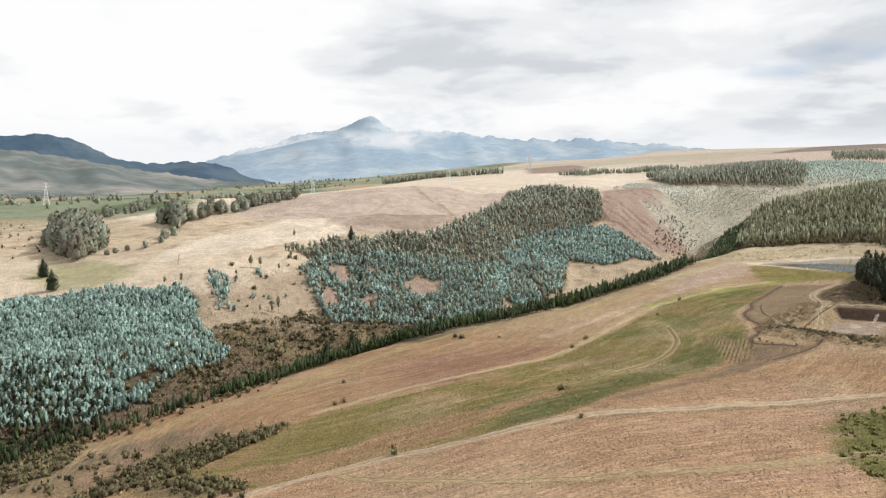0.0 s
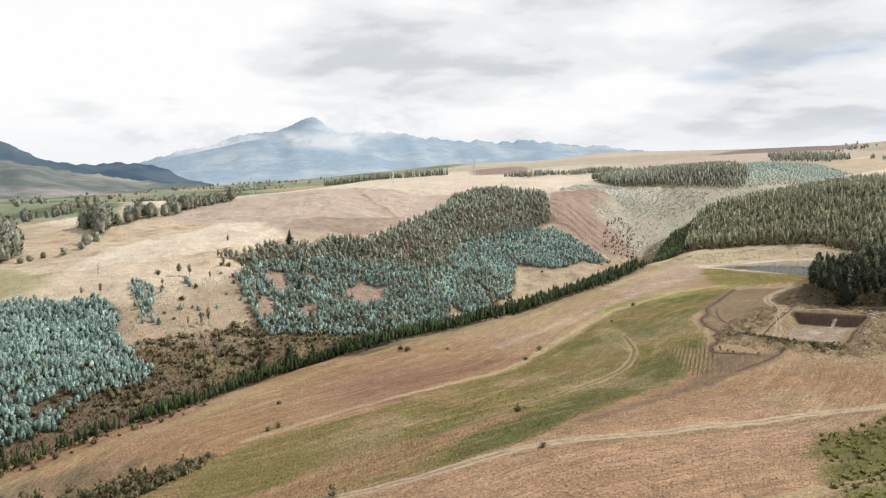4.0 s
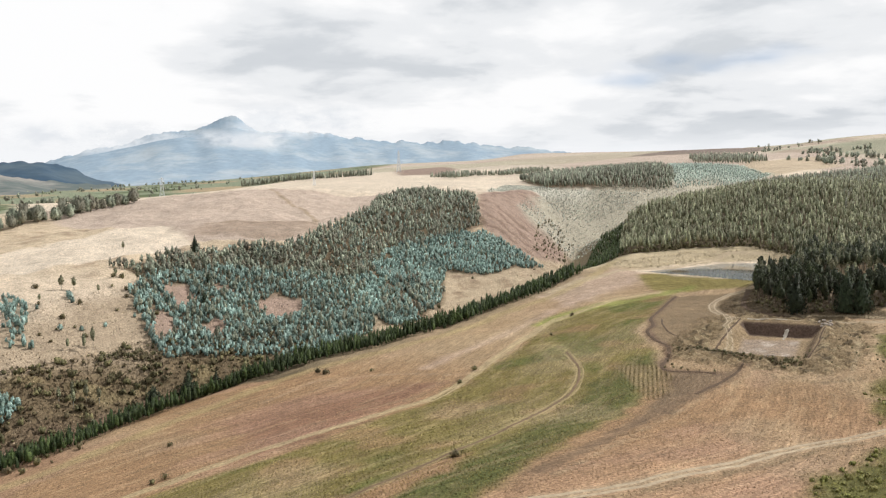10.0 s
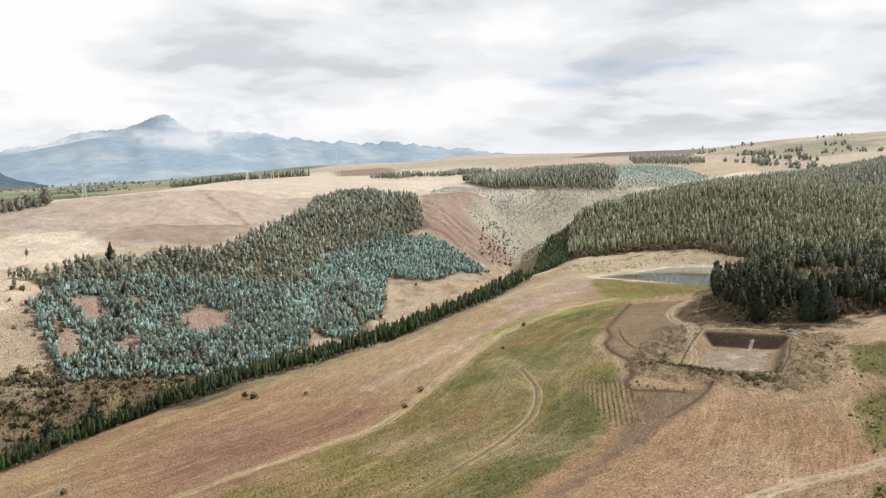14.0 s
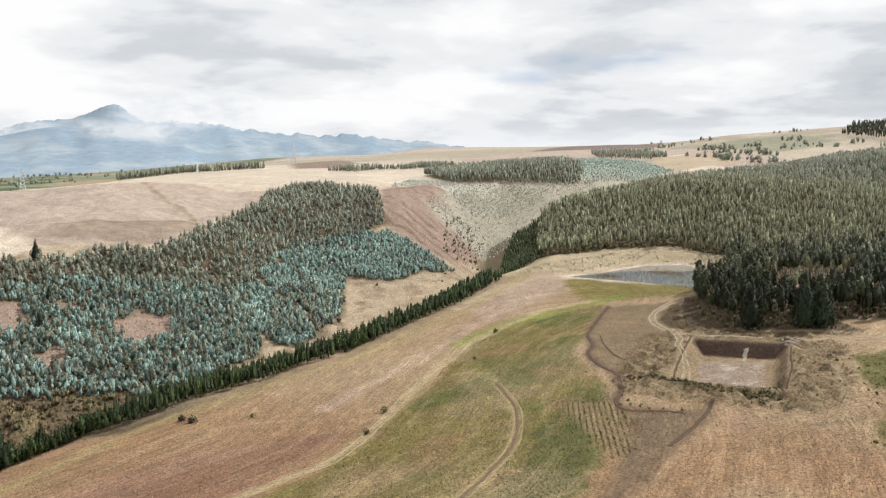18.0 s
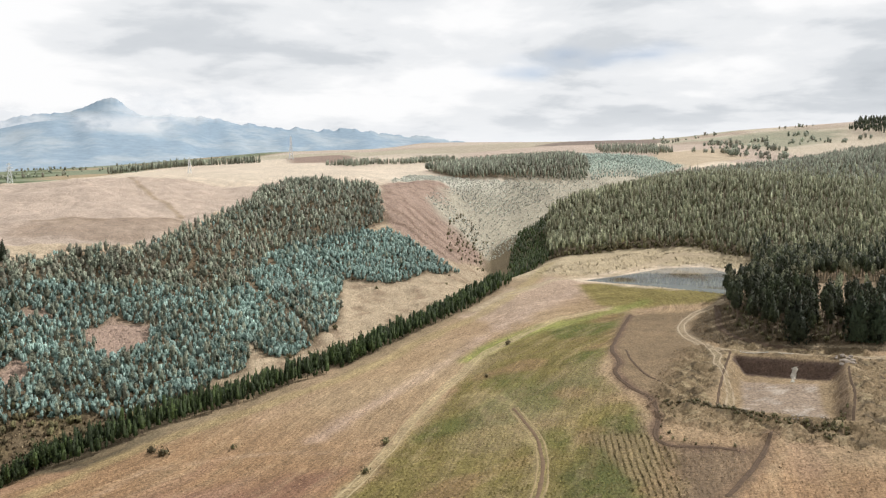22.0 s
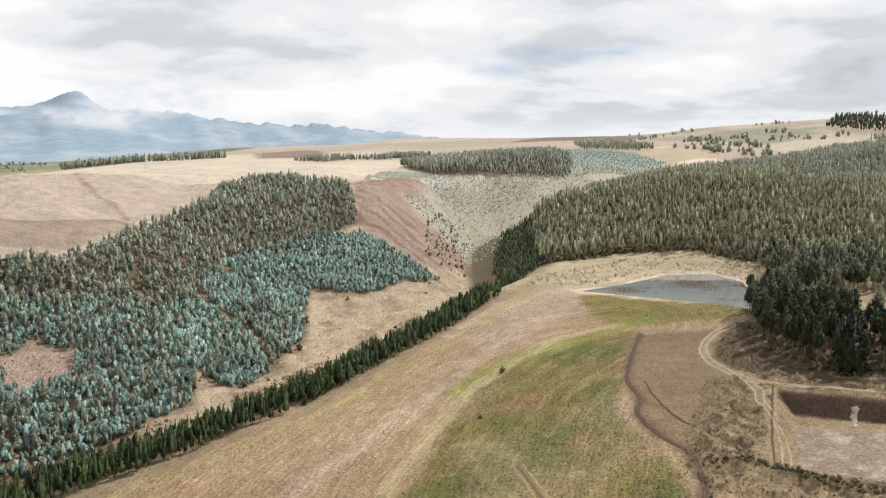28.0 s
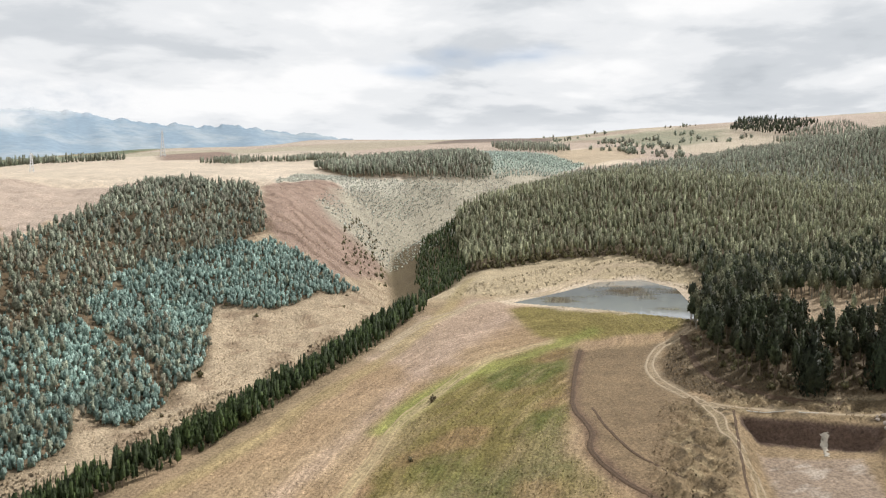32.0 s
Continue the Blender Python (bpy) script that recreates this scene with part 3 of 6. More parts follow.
def cover_at(x, y):
    d, _ = off_line(x, y, RAVINE)
    n1, n2, n3 = wobble(x, y, 11, 8), wobble(x, y, 37, 9), wobble(x, y, 4, 6)
    c = np.tile(np.array(P_STUBBLE), (len(x), 1))

    def lay(w, colour):
        nonlocal c
        w = np.clip(w, 0, 1)[:, None]
        c = c * (1 - w) + np.array(colour) * w

    def area(poly, colour, soft=3.0, rag=1.5, most=1.0):
        lay(most * ease((in_poly(x, y, poly) + rag * n1 + 0.6 * rag * n3 + soft / 2) / soft), colour)

    left = ease((d + 3) / 6)
    lay(left, (0.54, 0.445, 0.335))
    lay(left * ease((78 + 14 * n2 - d) / 20), (0.385, 0.305, 0.215))
    scrub = left * ease((33 + 10 * n2 - d) / 14) * ease((365 - y) / 40)
    lay(scrub, (0.16, 0.12, 0.072))
    lay(scrub * ease((wobble(x, y, 13, 35) + 0.5 * n3 - 0.2) / 0.5) * 0.6, (0.26, 0.21, 0.11))
    lay(ease((7 - np.abs(d)) / 6) * (y < 620), P_SCRUB)
    open_bank = left * ease((y - 330) / 40) * (y < 560)
    lay(open_bank * 0.7, (0.50, 0.40, 0.275))
    lay(open_bank * ease((wobble(x, y, 9, 31) + 0.5 * wobble(x, y, 3.4, 32) - 0.15) / 0.5) * 0.6, (0.25, 0.175, 0.115))
    lay(open_bank * ease((wobble(x, y, 6, 33) - 0.35) / 0.4) * 0.5, (0.47, 0.37, 0.25))
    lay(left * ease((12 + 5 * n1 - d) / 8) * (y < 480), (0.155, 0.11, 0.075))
    # ground below the pine band, painted near black as shade between stems
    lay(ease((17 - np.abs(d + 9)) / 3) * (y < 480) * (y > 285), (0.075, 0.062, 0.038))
    # the plateau far off: strips of fields
    far = ease((np.where(d > 0, y, y - 250) - 600) / 90)
    lay(far, P_PALE)
    lay(far * ease((y - 1100 + 0.5 * np.minimum(x, 0)) / 250) * 0.8, (0.45, 0.385, 0.305))
    lay(far * ease(-d / 60) * 0.8, (0.47, 0.40, 0.30))
    patch = far * ease(-d / 60)
    lay(patch * ease((wobble(x, y * 0.6, 210, 44) - 0.15) / 0.05) * 0.8, (0.33, 0.33, 0.235))
    lay(patch * ease((wobble(x, y * 0.6, 160, 45) - 0.3) / 0.05) * 0.8, (0.36, 0.275, 0.215))
    strip = np.sin(x / 160 + 2 * np.sin(y / 420) + y / 230)
    lay(far * ease((strip - 0.1) / 0.15), P_BROWN)
    lay(far * ease((np.sin(x / 290 - y / 260 + 2) - 0.3) / 0.15) * 0.5, (0.34, 0.32, 0.22))
    val = ease((-x - 330) / 90) * ease((y - 520 - 0.2 * x) / 200)
    lay(val, P_VALLEY)
    lay(val * ease((np.sin(x / 70 + y / 160) * np.sin(y / 90 - x / 210) - 0.25) / 0.1), P_DRY)
    lay(val * ease((np.sin(x / 50 - y / 120 + 1) * np.sin(y / 70 + 1) - 0.35) / 0.1), (0.10, 0.13, 0.06))
    for p in PALE_FIELDS:
        area(p, (0.62, 0.53, 0.41), 10, 4)
    area([(-175, 1350), (-120, 965), (-72, 1000), (-60, 1300), (-100, 1560)], (0.27, 0.195, 0.155), 20, 5)
    area([(300, 1750), (430, 1640), (690, 1960), (900, 2620), (600, 2500)], (0.20, 0.155, 0.125), 20, 5)
    area([(385, 1230), (525, 1290), (470, 1095), (318, 940), (300, 985)], (0.46, 0.37, 0.26), 8, 3)
    area([(690, 1640), (900, 1775), (980, 1700), (690, 1300), (605, 1230), (560, 1330)], (0.25, 0.25, 0.17), 12, 4, 0.85)
    area([(900, 1775), (980, 1715), (1080, 1790), (1000, 1900)], (0.37, 0.30, 0.23), 10, 4)
    area(RIDGE_FIELD, P_BROWN, 4, 2)
    # the ridge flank's shade, laid over the field as a soft darker patch
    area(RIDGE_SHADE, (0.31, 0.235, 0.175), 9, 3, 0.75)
    area(PALE_RIDGE, P_PALE, 4, 1.5)
    area(GREEN_PASTURE, (0.30, 0.285, 0.145), 12, 4, 0.75)
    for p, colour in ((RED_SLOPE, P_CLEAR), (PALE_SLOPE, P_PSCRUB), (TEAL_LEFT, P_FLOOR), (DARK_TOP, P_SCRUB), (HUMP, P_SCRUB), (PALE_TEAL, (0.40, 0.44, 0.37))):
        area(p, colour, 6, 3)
    furrow = np.sin((0.57 * x + 0.82 * y) / 1.9 + 2.5 * wobble(x, y, 40, 34) + 1.2 * n1)
    lay(ease((in_poly(x, y, RED_SLOPE) + 2) / 5) * ease((furrow - 0.2) / 0.6) * ease((n2 + 0.8) / 0.8) * 0.6, (0.19, 0.125, 0.09))
    lay(ease((48 - np.abs(d) + 8 * n2) / 16) * ease((y - 590) / 30) * ease((930 - y) / 60), (0.40, 0.365, 0.285))
    # scrub colour laid thick, so gaps between the gums look shaded
    area(MIXED, P_SCRUB, 6, 3, 0.8)
    area(TEAL_MID, P_SCRUB, 6, 3, 0.9)
    for p in BARE:
        area(p, P_CLEAR, 5, 2)
    lay(ease((4 - d) / 6) * ease((y - 452 + 3 * n1) / 10) * ease((x - 20) / 10) * ease((720 - y) / 20), (0.17, 0.135, 0.08))
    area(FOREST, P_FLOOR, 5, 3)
    # the near fields
    area(GREEN_BAND, P_OLIVE, 5, 2.5)
    right = 1 - left
    band = ease((in_poly(x, y, GREEN_BAND) + 2) / 6)
    lay(band * ease((wobble(x, y, 30, 12) - 0.1) / 0.4) * 0.8, P_GREEN)
    lay(band * ease((wobble(x, y, 18, 15) - 0.2) / 0.4) * 0.6, P_STUBBLE)
    area(DARK_CROP, (0.095, 0.105, 0.033), 5, 2, 0.9)
    area(SCRUB_GULLY, (0.10, 0.085, 0.045), 4, 2)
    # tongue of dry brown grass, dimmed further for cloud shadow
    area([(-150, 180), (-128, 196), (-108, 192), (-120, 174), (-138, 164), (-150, 166)], (0.175, 0.13, 0.08), 6, 3)
    area(GULLY_BANK, (0.20, 0.15, 0.085), 5, 3)
    area(GULLY_HEAD, (0.16, 0.12, 0.07), 4, 2)
    # dark brush at the foot, its ground deepened for shade as well
    area(DARK_FOOT, (0.10, 0.072, 0.05), 6, 3)
    area(PINK_STRIP, P_STUBBLE, 4, 2)
    lay(right * (1 - band) * ease((205 + 0.35 * x - y) / 40) * 0.7, (0.385, 0.245, 0.152))
    area(RED_PATCH, P_RED, 8, 3, 0.8)
    area(RED_STRIP, (0.34, 0.22, 0.15), 5, 2, 0.8)
    # streaks of straw, earth and chaff along the way the fields were worked
    f, _ = off_line(x, y, FIELD_TRACK)
    near_r = right * (y < 440) * (y > 100)
    streak = wobble(f, y * 0.10, 2.6, 41) + 0.6 * wobble(f, y * 0.15, 1.1, 42)
    lay(near_r * ease((streak - 0.1) / 0.7) * 0.35, (0.40, 0.30, 0.18))
    lay(near_r * ease((-streak - 0.2) / 0.7) * 0.40, (0.20, 0.135, 0.075))
    lay(near_r * ease((wobble(f * 1.0, y * 0.35, 13, 43) - 0.1) / 0.5) * (1 - band) * 0.45, (0.36, 0.225, 0.155))
    lay(near_r * (1 - band) * ease((y - 255 + 0.4 * x) / 50) * 0.6, (0.40, 0.30, 0.185))
    g, _ = off_line(x, y, [(-30, 290), (-12, 318), (6, 344), (26, 376), (44, 402), (62, 414)])
    lay(ease((4.2 - np.abs(g) + 1.2 * n1 + 0.8 * n3) / 5) * 0.75, (0.50, 0.37, 0.285))
    lay(right * ease((wobble(x, y, 34, 21) - 0.1) / 0.5) * (y < 420) * 0.35, P_DRY)
    area([(16, 392), (34, 418), (58, 436), (72, 428), (66, 408), (44, 392), (28, 372)], (0.43, 0.325, 0.25), 8, 3, 0.75)
    area(DAM, (0.25, 0.205, 0.075), 4, 1.5)
    area(LOT, P_DRYLOT, 4, 1)
    area(WEDGE, (0.19, 0.135, 0.085), 4, 1.5)
    area(CORNER, (0.13, 0.125, 0.038), 6, 3)
    area(CROP_EDGE, (0.16, 0.14, 0.05), 6, 3)
    area(RIGHT_CROP, (0.15, 0.145, 0.05), 4, 2)
    area(ROW_CROP, (0.25, 0.185, 0.10), 4, 2, 0.8)
    # dark weeds on the bank, with the trees' cast shade coloured in
    area(CANAL_BANK, (0.105, 0.078, 0.046), 3, 2, 0.95)
    g, _ = off_line(x, y, GREEN_TIP)
    lay(ease((5 - np.abs(g) + n1) / 4) * 0.9, (0.25, 0.26, 0.075))
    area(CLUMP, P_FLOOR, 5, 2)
    area(CLEARING, (0.33, 0.25, 0.165), 5, 2, 0.85)
    # pond shore and pit
    q = in_poly(x, y, POND)
    lay(ease((q + 42 + 4 * n1) / 6) * ease((y - 432) / 12) * (1 - ease((in_poly(x, y, FOREST) - 1) / 4)) * ease((-6 - d + 2 * n1) / 5), (0.44, 0.36, 0.235))
    lay(ease((q + 9 + 3 * n1) / 5) * (y > 405 + 0.1 * x - 14), P_SAND)
    lay(ease((q + 1.5) / 2.5), (0.16, 0.13, 0.09))
    q = in_poly(x, y, PIT)
    bank = ease((q + 15 + 3 * n1) / 6) * (q < 0.3)
    lay(bank * 0.8, (0.235, 0.175, 0.10))
    lay(bank * ease((wobble(x, y, 4.2, 71) + 0.6 * wobble(x, y, 1.7, 72) - 0.2) / 0.35) * 0.85, (0.095, 0.07, 0.042))
    lay(bank * ease((wobble(x, y, 3.3, 73) + 0.5 * wobble(x, y, 1.4, 74) - 0.3) / 0.4) * 0.7, (0.37, 0.295, 0.175))
    lay(ease((q + 0.8) / 1.2), (0.30, 0.22, 0.13))
    # back wall: dark soil plus its shade, both in the colour
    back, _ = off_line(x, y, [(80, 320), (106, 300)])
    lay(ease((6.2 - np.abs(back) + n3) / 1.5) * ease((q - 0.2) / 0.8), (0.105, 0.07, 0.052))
    # side wall turned from the sun: shade painted as dark brown
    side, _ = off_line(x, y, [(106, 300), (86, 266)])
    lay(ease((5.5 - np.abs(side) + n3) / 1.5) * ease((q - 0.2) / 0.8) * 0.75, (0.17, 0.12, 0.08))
    floor = ease((in_poly(x, y, PIT_FLOOR) + 0.6 * n1 + 0.5) / 2)
    lay(floor, (0.33, 0.255, 0.19))
    lay(floor * ease((wobble(x, y, 5, 75) + 0.6 * wobble(x * 0.5 + y, y, 1.6, 76) - 0.1) / 0.5) * 0.8, (0.47, 0.40, 0.33))
    for line, w, colour, most in WORN:
        g, _ = off_line(x, y, line)
        lay(most * ease((w - np.abs(g) + 0.5 * n3) / 1.6), colour)
    # verge along the ravine's right edge
    lay(ease((3.2 - np.abs(d + 26.5 + n1)) / 2) * (y < 470) * 0.6, (0.34, 0.275, 0.135))
    return c


gx, gy = axis_steps(-4300, -205, 175, 4000, 1.8, 1.07), axis_steps(-500, 118, 560, 4900, 1.8, 1.035)
GX, GY = (a.ravel() for a in np.meshgrid(gx, gy, indexing="ij"))
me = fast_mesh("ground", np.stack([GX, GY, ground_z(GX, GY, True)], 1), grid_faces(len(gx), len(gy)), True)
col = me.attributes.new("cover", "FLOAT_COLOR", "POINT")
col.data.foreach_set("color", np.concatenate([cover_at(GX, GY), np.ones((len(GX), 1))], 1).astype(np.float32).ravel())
row_at = off_line(GX, GY, FIELD_TRACK)[0]
float_attr(me, "row", row_at)
float_attr(me, "worked", ease((-off_line(GX, GY, RAVINE)[0] - 20) / 4) * ease((430 - GY) / 20) * ease((GY - 60) / 20) * (1 - ease((in_poly(GX, GY, LOT) + 1) / 3)) * (GX < 160))
me.materials.append(LAND)
ground = new("ground", me)
tagged(ground, "rolling farmland with stubble fields and a wooded ravine", "ground", kind="structure")


# the dug pit and the rough banks round it, as a finer sheet
px, py = np.arange(36, 128, 0.5), np.arange(240, 342, 0.5)
PX, PY = (a.ravel() for a in np.meshgrid(px, py, indexing="ij"))
keep = in_poly(PX, PY, PIT) > -16.3
PZ = ground_z(PX, PY) + 0.06 - 0.12 * ease((-15 - in_poly(PX, PY, PIT)) / 1.2)
quads = grid_faces(len(px), len(py))
quads = quads[keep[quads].all(1)]
used = np.unique(quads)
again = np.zeros(len(PX), int)
again[used] = np.arange(len(used))
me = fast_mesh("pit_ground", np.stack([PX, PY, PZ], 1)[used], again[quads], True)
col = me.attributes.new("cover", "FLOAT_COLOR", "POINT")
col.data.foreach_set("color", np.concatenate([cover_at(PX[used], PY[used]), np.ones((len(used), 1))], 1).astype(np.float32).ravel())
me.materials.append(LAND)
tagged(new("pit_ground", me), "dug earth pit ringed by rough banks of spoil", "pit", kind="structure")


def height(x, y):
    return float(ground_z([x], [y])[0])


def water_material():
    m, nt, b = mat("pond_water", 0.04, 0.5)
    rgb = nt.nodes.new("ShaderNodeRGB")
    # blue-grey base, lightened to carry part of the sky's reflection
    rgb.outputs[0].default_value = (0.27, 0.295, 0.30, 1)
    murk = mixed(nt, remap(nt, tex_noise(nt, 0.035, 4, 0.55), 0.5, 0.62, 0.0, 0.85), rgb.outputs[0], (0.15, 0.115, 0.07))
    nt.links.new(murk, b.inputs["Base Color"])
    bump(nt, b, tex_noise(nt, 2.5, 3), 0.02, 0.02)
    return m


bm = bmesh.new()
c = np.mean(POND, 0)
ring = [bm.verts.new((c[0] + (px - c[0]) * 1.06, c[1] + (py - c[1]) * 1.06, POND_Z)) for px, py in POND]
bm.faces.new(ring)
bmesh.ops.triangulate(bm, faces=bm.faces[:])
me = bpy.data.meshes.new("water")
bm.to_mesh(me)
me.materials.append(water_material())
tagged(new("water", me), "murky grey farm pond with still water", "pond", kind="structure")


# ---- mountains at the edge of the world ----
def range_mesh(name, profile, far, depth, base, rough, jag, material, label, seed):
    """A mountain range: its skyline by bearing and rise in degrees, seen from the middle of the land."""
    az = np.linspace(profile[0][0], profile[-1][0], 420)
    el = knots([p[0] for p in profile], az) @ np.array([p[1] for p in profile])
    wide = np.exp(-np.linspace(-2, 2, 121) ** 2)
    el_soft = np.convolve(np.pad(el, 60, "edge"), wide / wide.sum(), "valid")
    rows, verts = 40, []
    for r in range(rows):
        f = 1 - (1 - r / (rows - 1)) ** 2
        dist = far - depth * (1 - f)
        x, y = np.sin(np.radians(az)) * dist - 10, np.cos(np.radians(az)) * dist + 90
        top = 80 + np.tan(np.radians(el_soft + (el - el_soft) * f**12)) * far
        ridges = 1 + rough * (1 - f) * f * 4 * (wobble(az * 40, f * 160 + az * 30, 190, seed) + 0.5 * wobble(az * 40 + f * 60, f * 200, 75, seed + 1))
        z = base + (top - base) * f**1.6 * ridges + f**40 * jag * (wobble(az * 40, az * 0, 42, seed) + 0.5 * wobble(az * 40, az * 0, 15, seed))
        verts.append(np.stack([x, y, z], 1))
    me = fast_mesh(name, np.concatenate(verts), grid_faces(rows, len(az)), True)
    me.materials.append(material)
    return tagged(new(name, me), label, "mountain", kind="structure")


# distance haze is put into the slopes' base colour as blue-grey tones
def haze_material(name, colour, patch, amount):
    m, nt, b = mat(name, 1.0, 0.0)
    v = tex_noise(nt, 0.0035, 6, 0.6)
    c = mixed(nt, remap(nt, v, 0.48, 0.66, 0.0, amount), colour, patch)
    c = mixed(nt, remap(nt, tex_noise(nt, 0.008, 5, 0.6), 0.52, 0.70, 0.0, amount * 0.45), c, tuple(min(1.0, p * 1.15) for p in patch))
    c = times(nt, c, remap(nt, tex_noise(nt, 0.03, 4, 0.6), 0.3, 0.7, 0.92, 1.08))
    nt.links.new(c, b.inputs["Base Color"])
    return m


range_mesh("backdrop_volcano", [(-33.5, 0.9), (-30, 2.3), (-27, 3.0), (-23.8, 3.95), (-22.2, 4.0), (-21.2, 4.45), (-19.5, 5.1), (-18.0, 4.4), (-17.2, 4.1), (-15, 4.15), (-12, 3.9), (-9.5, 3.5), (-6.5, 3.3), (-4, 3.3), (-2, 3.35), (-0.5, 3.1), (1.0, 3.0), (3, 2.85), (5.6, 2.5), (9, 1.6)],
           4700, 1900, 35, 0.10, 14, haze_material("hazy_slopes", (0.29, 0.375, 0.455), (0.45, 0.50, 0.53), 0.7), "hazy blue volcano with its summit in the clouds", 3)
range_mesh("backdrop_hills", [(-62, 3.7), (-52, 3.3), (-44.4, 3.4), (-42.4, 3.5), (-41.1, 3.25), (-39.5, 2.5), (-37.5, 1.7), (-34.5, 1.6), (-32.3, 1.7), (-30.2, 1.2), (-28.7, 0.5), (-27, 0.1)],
           2700, 900, 40, 0.2, 5, haze_material("hazy_wooded_hills", (0.062, 0.10, 0.145), (0.15, 0.185, 0.20), 0.5), "dark wooded hills with pasture patches", 5)
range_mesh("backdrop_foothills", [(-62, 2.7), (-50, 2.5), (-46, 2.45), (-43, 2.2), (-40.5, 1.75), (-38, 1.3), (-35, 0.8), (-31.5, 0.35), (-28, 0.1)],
           2150, 800, 45, 0.25, 4, haze_material("hazy_hill_pastures", (0.135, 0.16, 0.155), (0.36, 0.335, 0.305), 0.9), "grey-green pastures on the foothills", 8)


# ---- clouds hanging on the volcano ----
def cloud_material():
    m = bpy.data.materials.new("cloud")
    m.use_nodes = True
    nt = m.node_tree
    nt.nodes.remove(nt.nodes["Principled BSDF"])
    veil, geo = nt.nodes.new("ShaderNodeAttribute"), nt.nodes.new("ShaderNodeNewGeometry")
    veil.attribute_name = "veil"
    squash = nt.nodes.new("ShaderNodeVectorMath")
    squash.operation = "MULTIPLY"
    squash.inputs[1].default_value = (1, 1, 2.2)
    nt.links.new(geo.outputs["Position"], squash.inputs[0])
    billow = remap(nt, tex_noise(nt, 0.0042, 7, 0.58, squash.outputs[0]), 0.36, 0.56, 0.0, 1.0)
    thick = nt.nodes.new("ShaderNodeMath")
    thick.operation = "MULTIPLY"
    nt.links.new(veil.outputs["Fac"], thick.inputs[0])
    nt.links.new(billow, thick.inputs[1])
    # the sheet emits its own brightness in place of sunlight on the cloud
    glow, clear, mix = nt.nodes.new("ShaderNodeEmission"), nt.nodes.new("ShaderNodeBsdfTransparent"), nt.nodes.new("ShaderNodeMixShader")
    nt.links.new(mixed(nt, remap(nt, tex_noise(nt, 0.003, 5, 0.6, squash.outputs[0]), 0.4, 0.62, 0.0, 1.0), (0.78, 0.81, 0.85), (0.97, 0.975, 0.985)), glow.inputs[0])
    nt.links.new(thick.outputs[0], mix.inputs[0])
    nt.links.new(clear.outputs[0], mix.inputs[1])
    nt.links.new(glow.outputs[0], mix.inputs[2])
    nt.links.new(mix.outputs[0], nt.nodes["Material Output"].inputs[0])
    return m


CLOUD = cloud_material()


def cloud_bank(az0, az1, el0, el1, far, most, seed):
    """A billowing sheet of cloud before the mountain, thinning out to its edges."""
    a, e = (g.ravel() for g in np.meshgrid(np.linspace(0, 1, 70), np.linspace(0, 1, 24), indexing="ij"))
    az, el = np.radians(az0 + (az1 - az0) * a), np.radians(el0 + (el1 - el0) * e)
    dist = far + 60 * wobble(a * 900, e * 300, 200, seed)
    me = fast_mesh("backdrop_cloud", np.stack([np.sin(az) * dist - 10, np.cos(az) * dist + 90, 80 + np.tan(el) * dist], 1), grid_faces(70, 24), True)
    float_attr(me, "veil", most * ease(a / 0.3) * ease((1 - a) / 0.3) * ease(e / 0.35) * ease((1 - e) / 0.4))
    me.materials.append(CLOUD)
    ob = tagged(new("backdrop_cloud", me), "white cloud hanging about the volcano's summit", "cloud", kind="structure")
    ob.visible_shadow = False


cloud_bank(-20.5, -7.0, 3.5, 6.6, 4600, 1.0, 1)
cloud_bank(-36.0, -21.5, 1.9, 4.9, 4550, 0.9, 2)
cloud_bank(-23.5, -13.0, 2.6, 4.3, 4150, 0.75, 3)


# ---- trees ----
def facing(v, way):
    """Turns each four-cornered leaf so that its face looks the given way."""
    face = np.cross(v[:, 2] - v[:, 0], v[:, 3] - v[:, 1])
    wrong = (face * way).sum(1) < 0
    v[wrong] = v[wrong][:, ::-1]
    return v


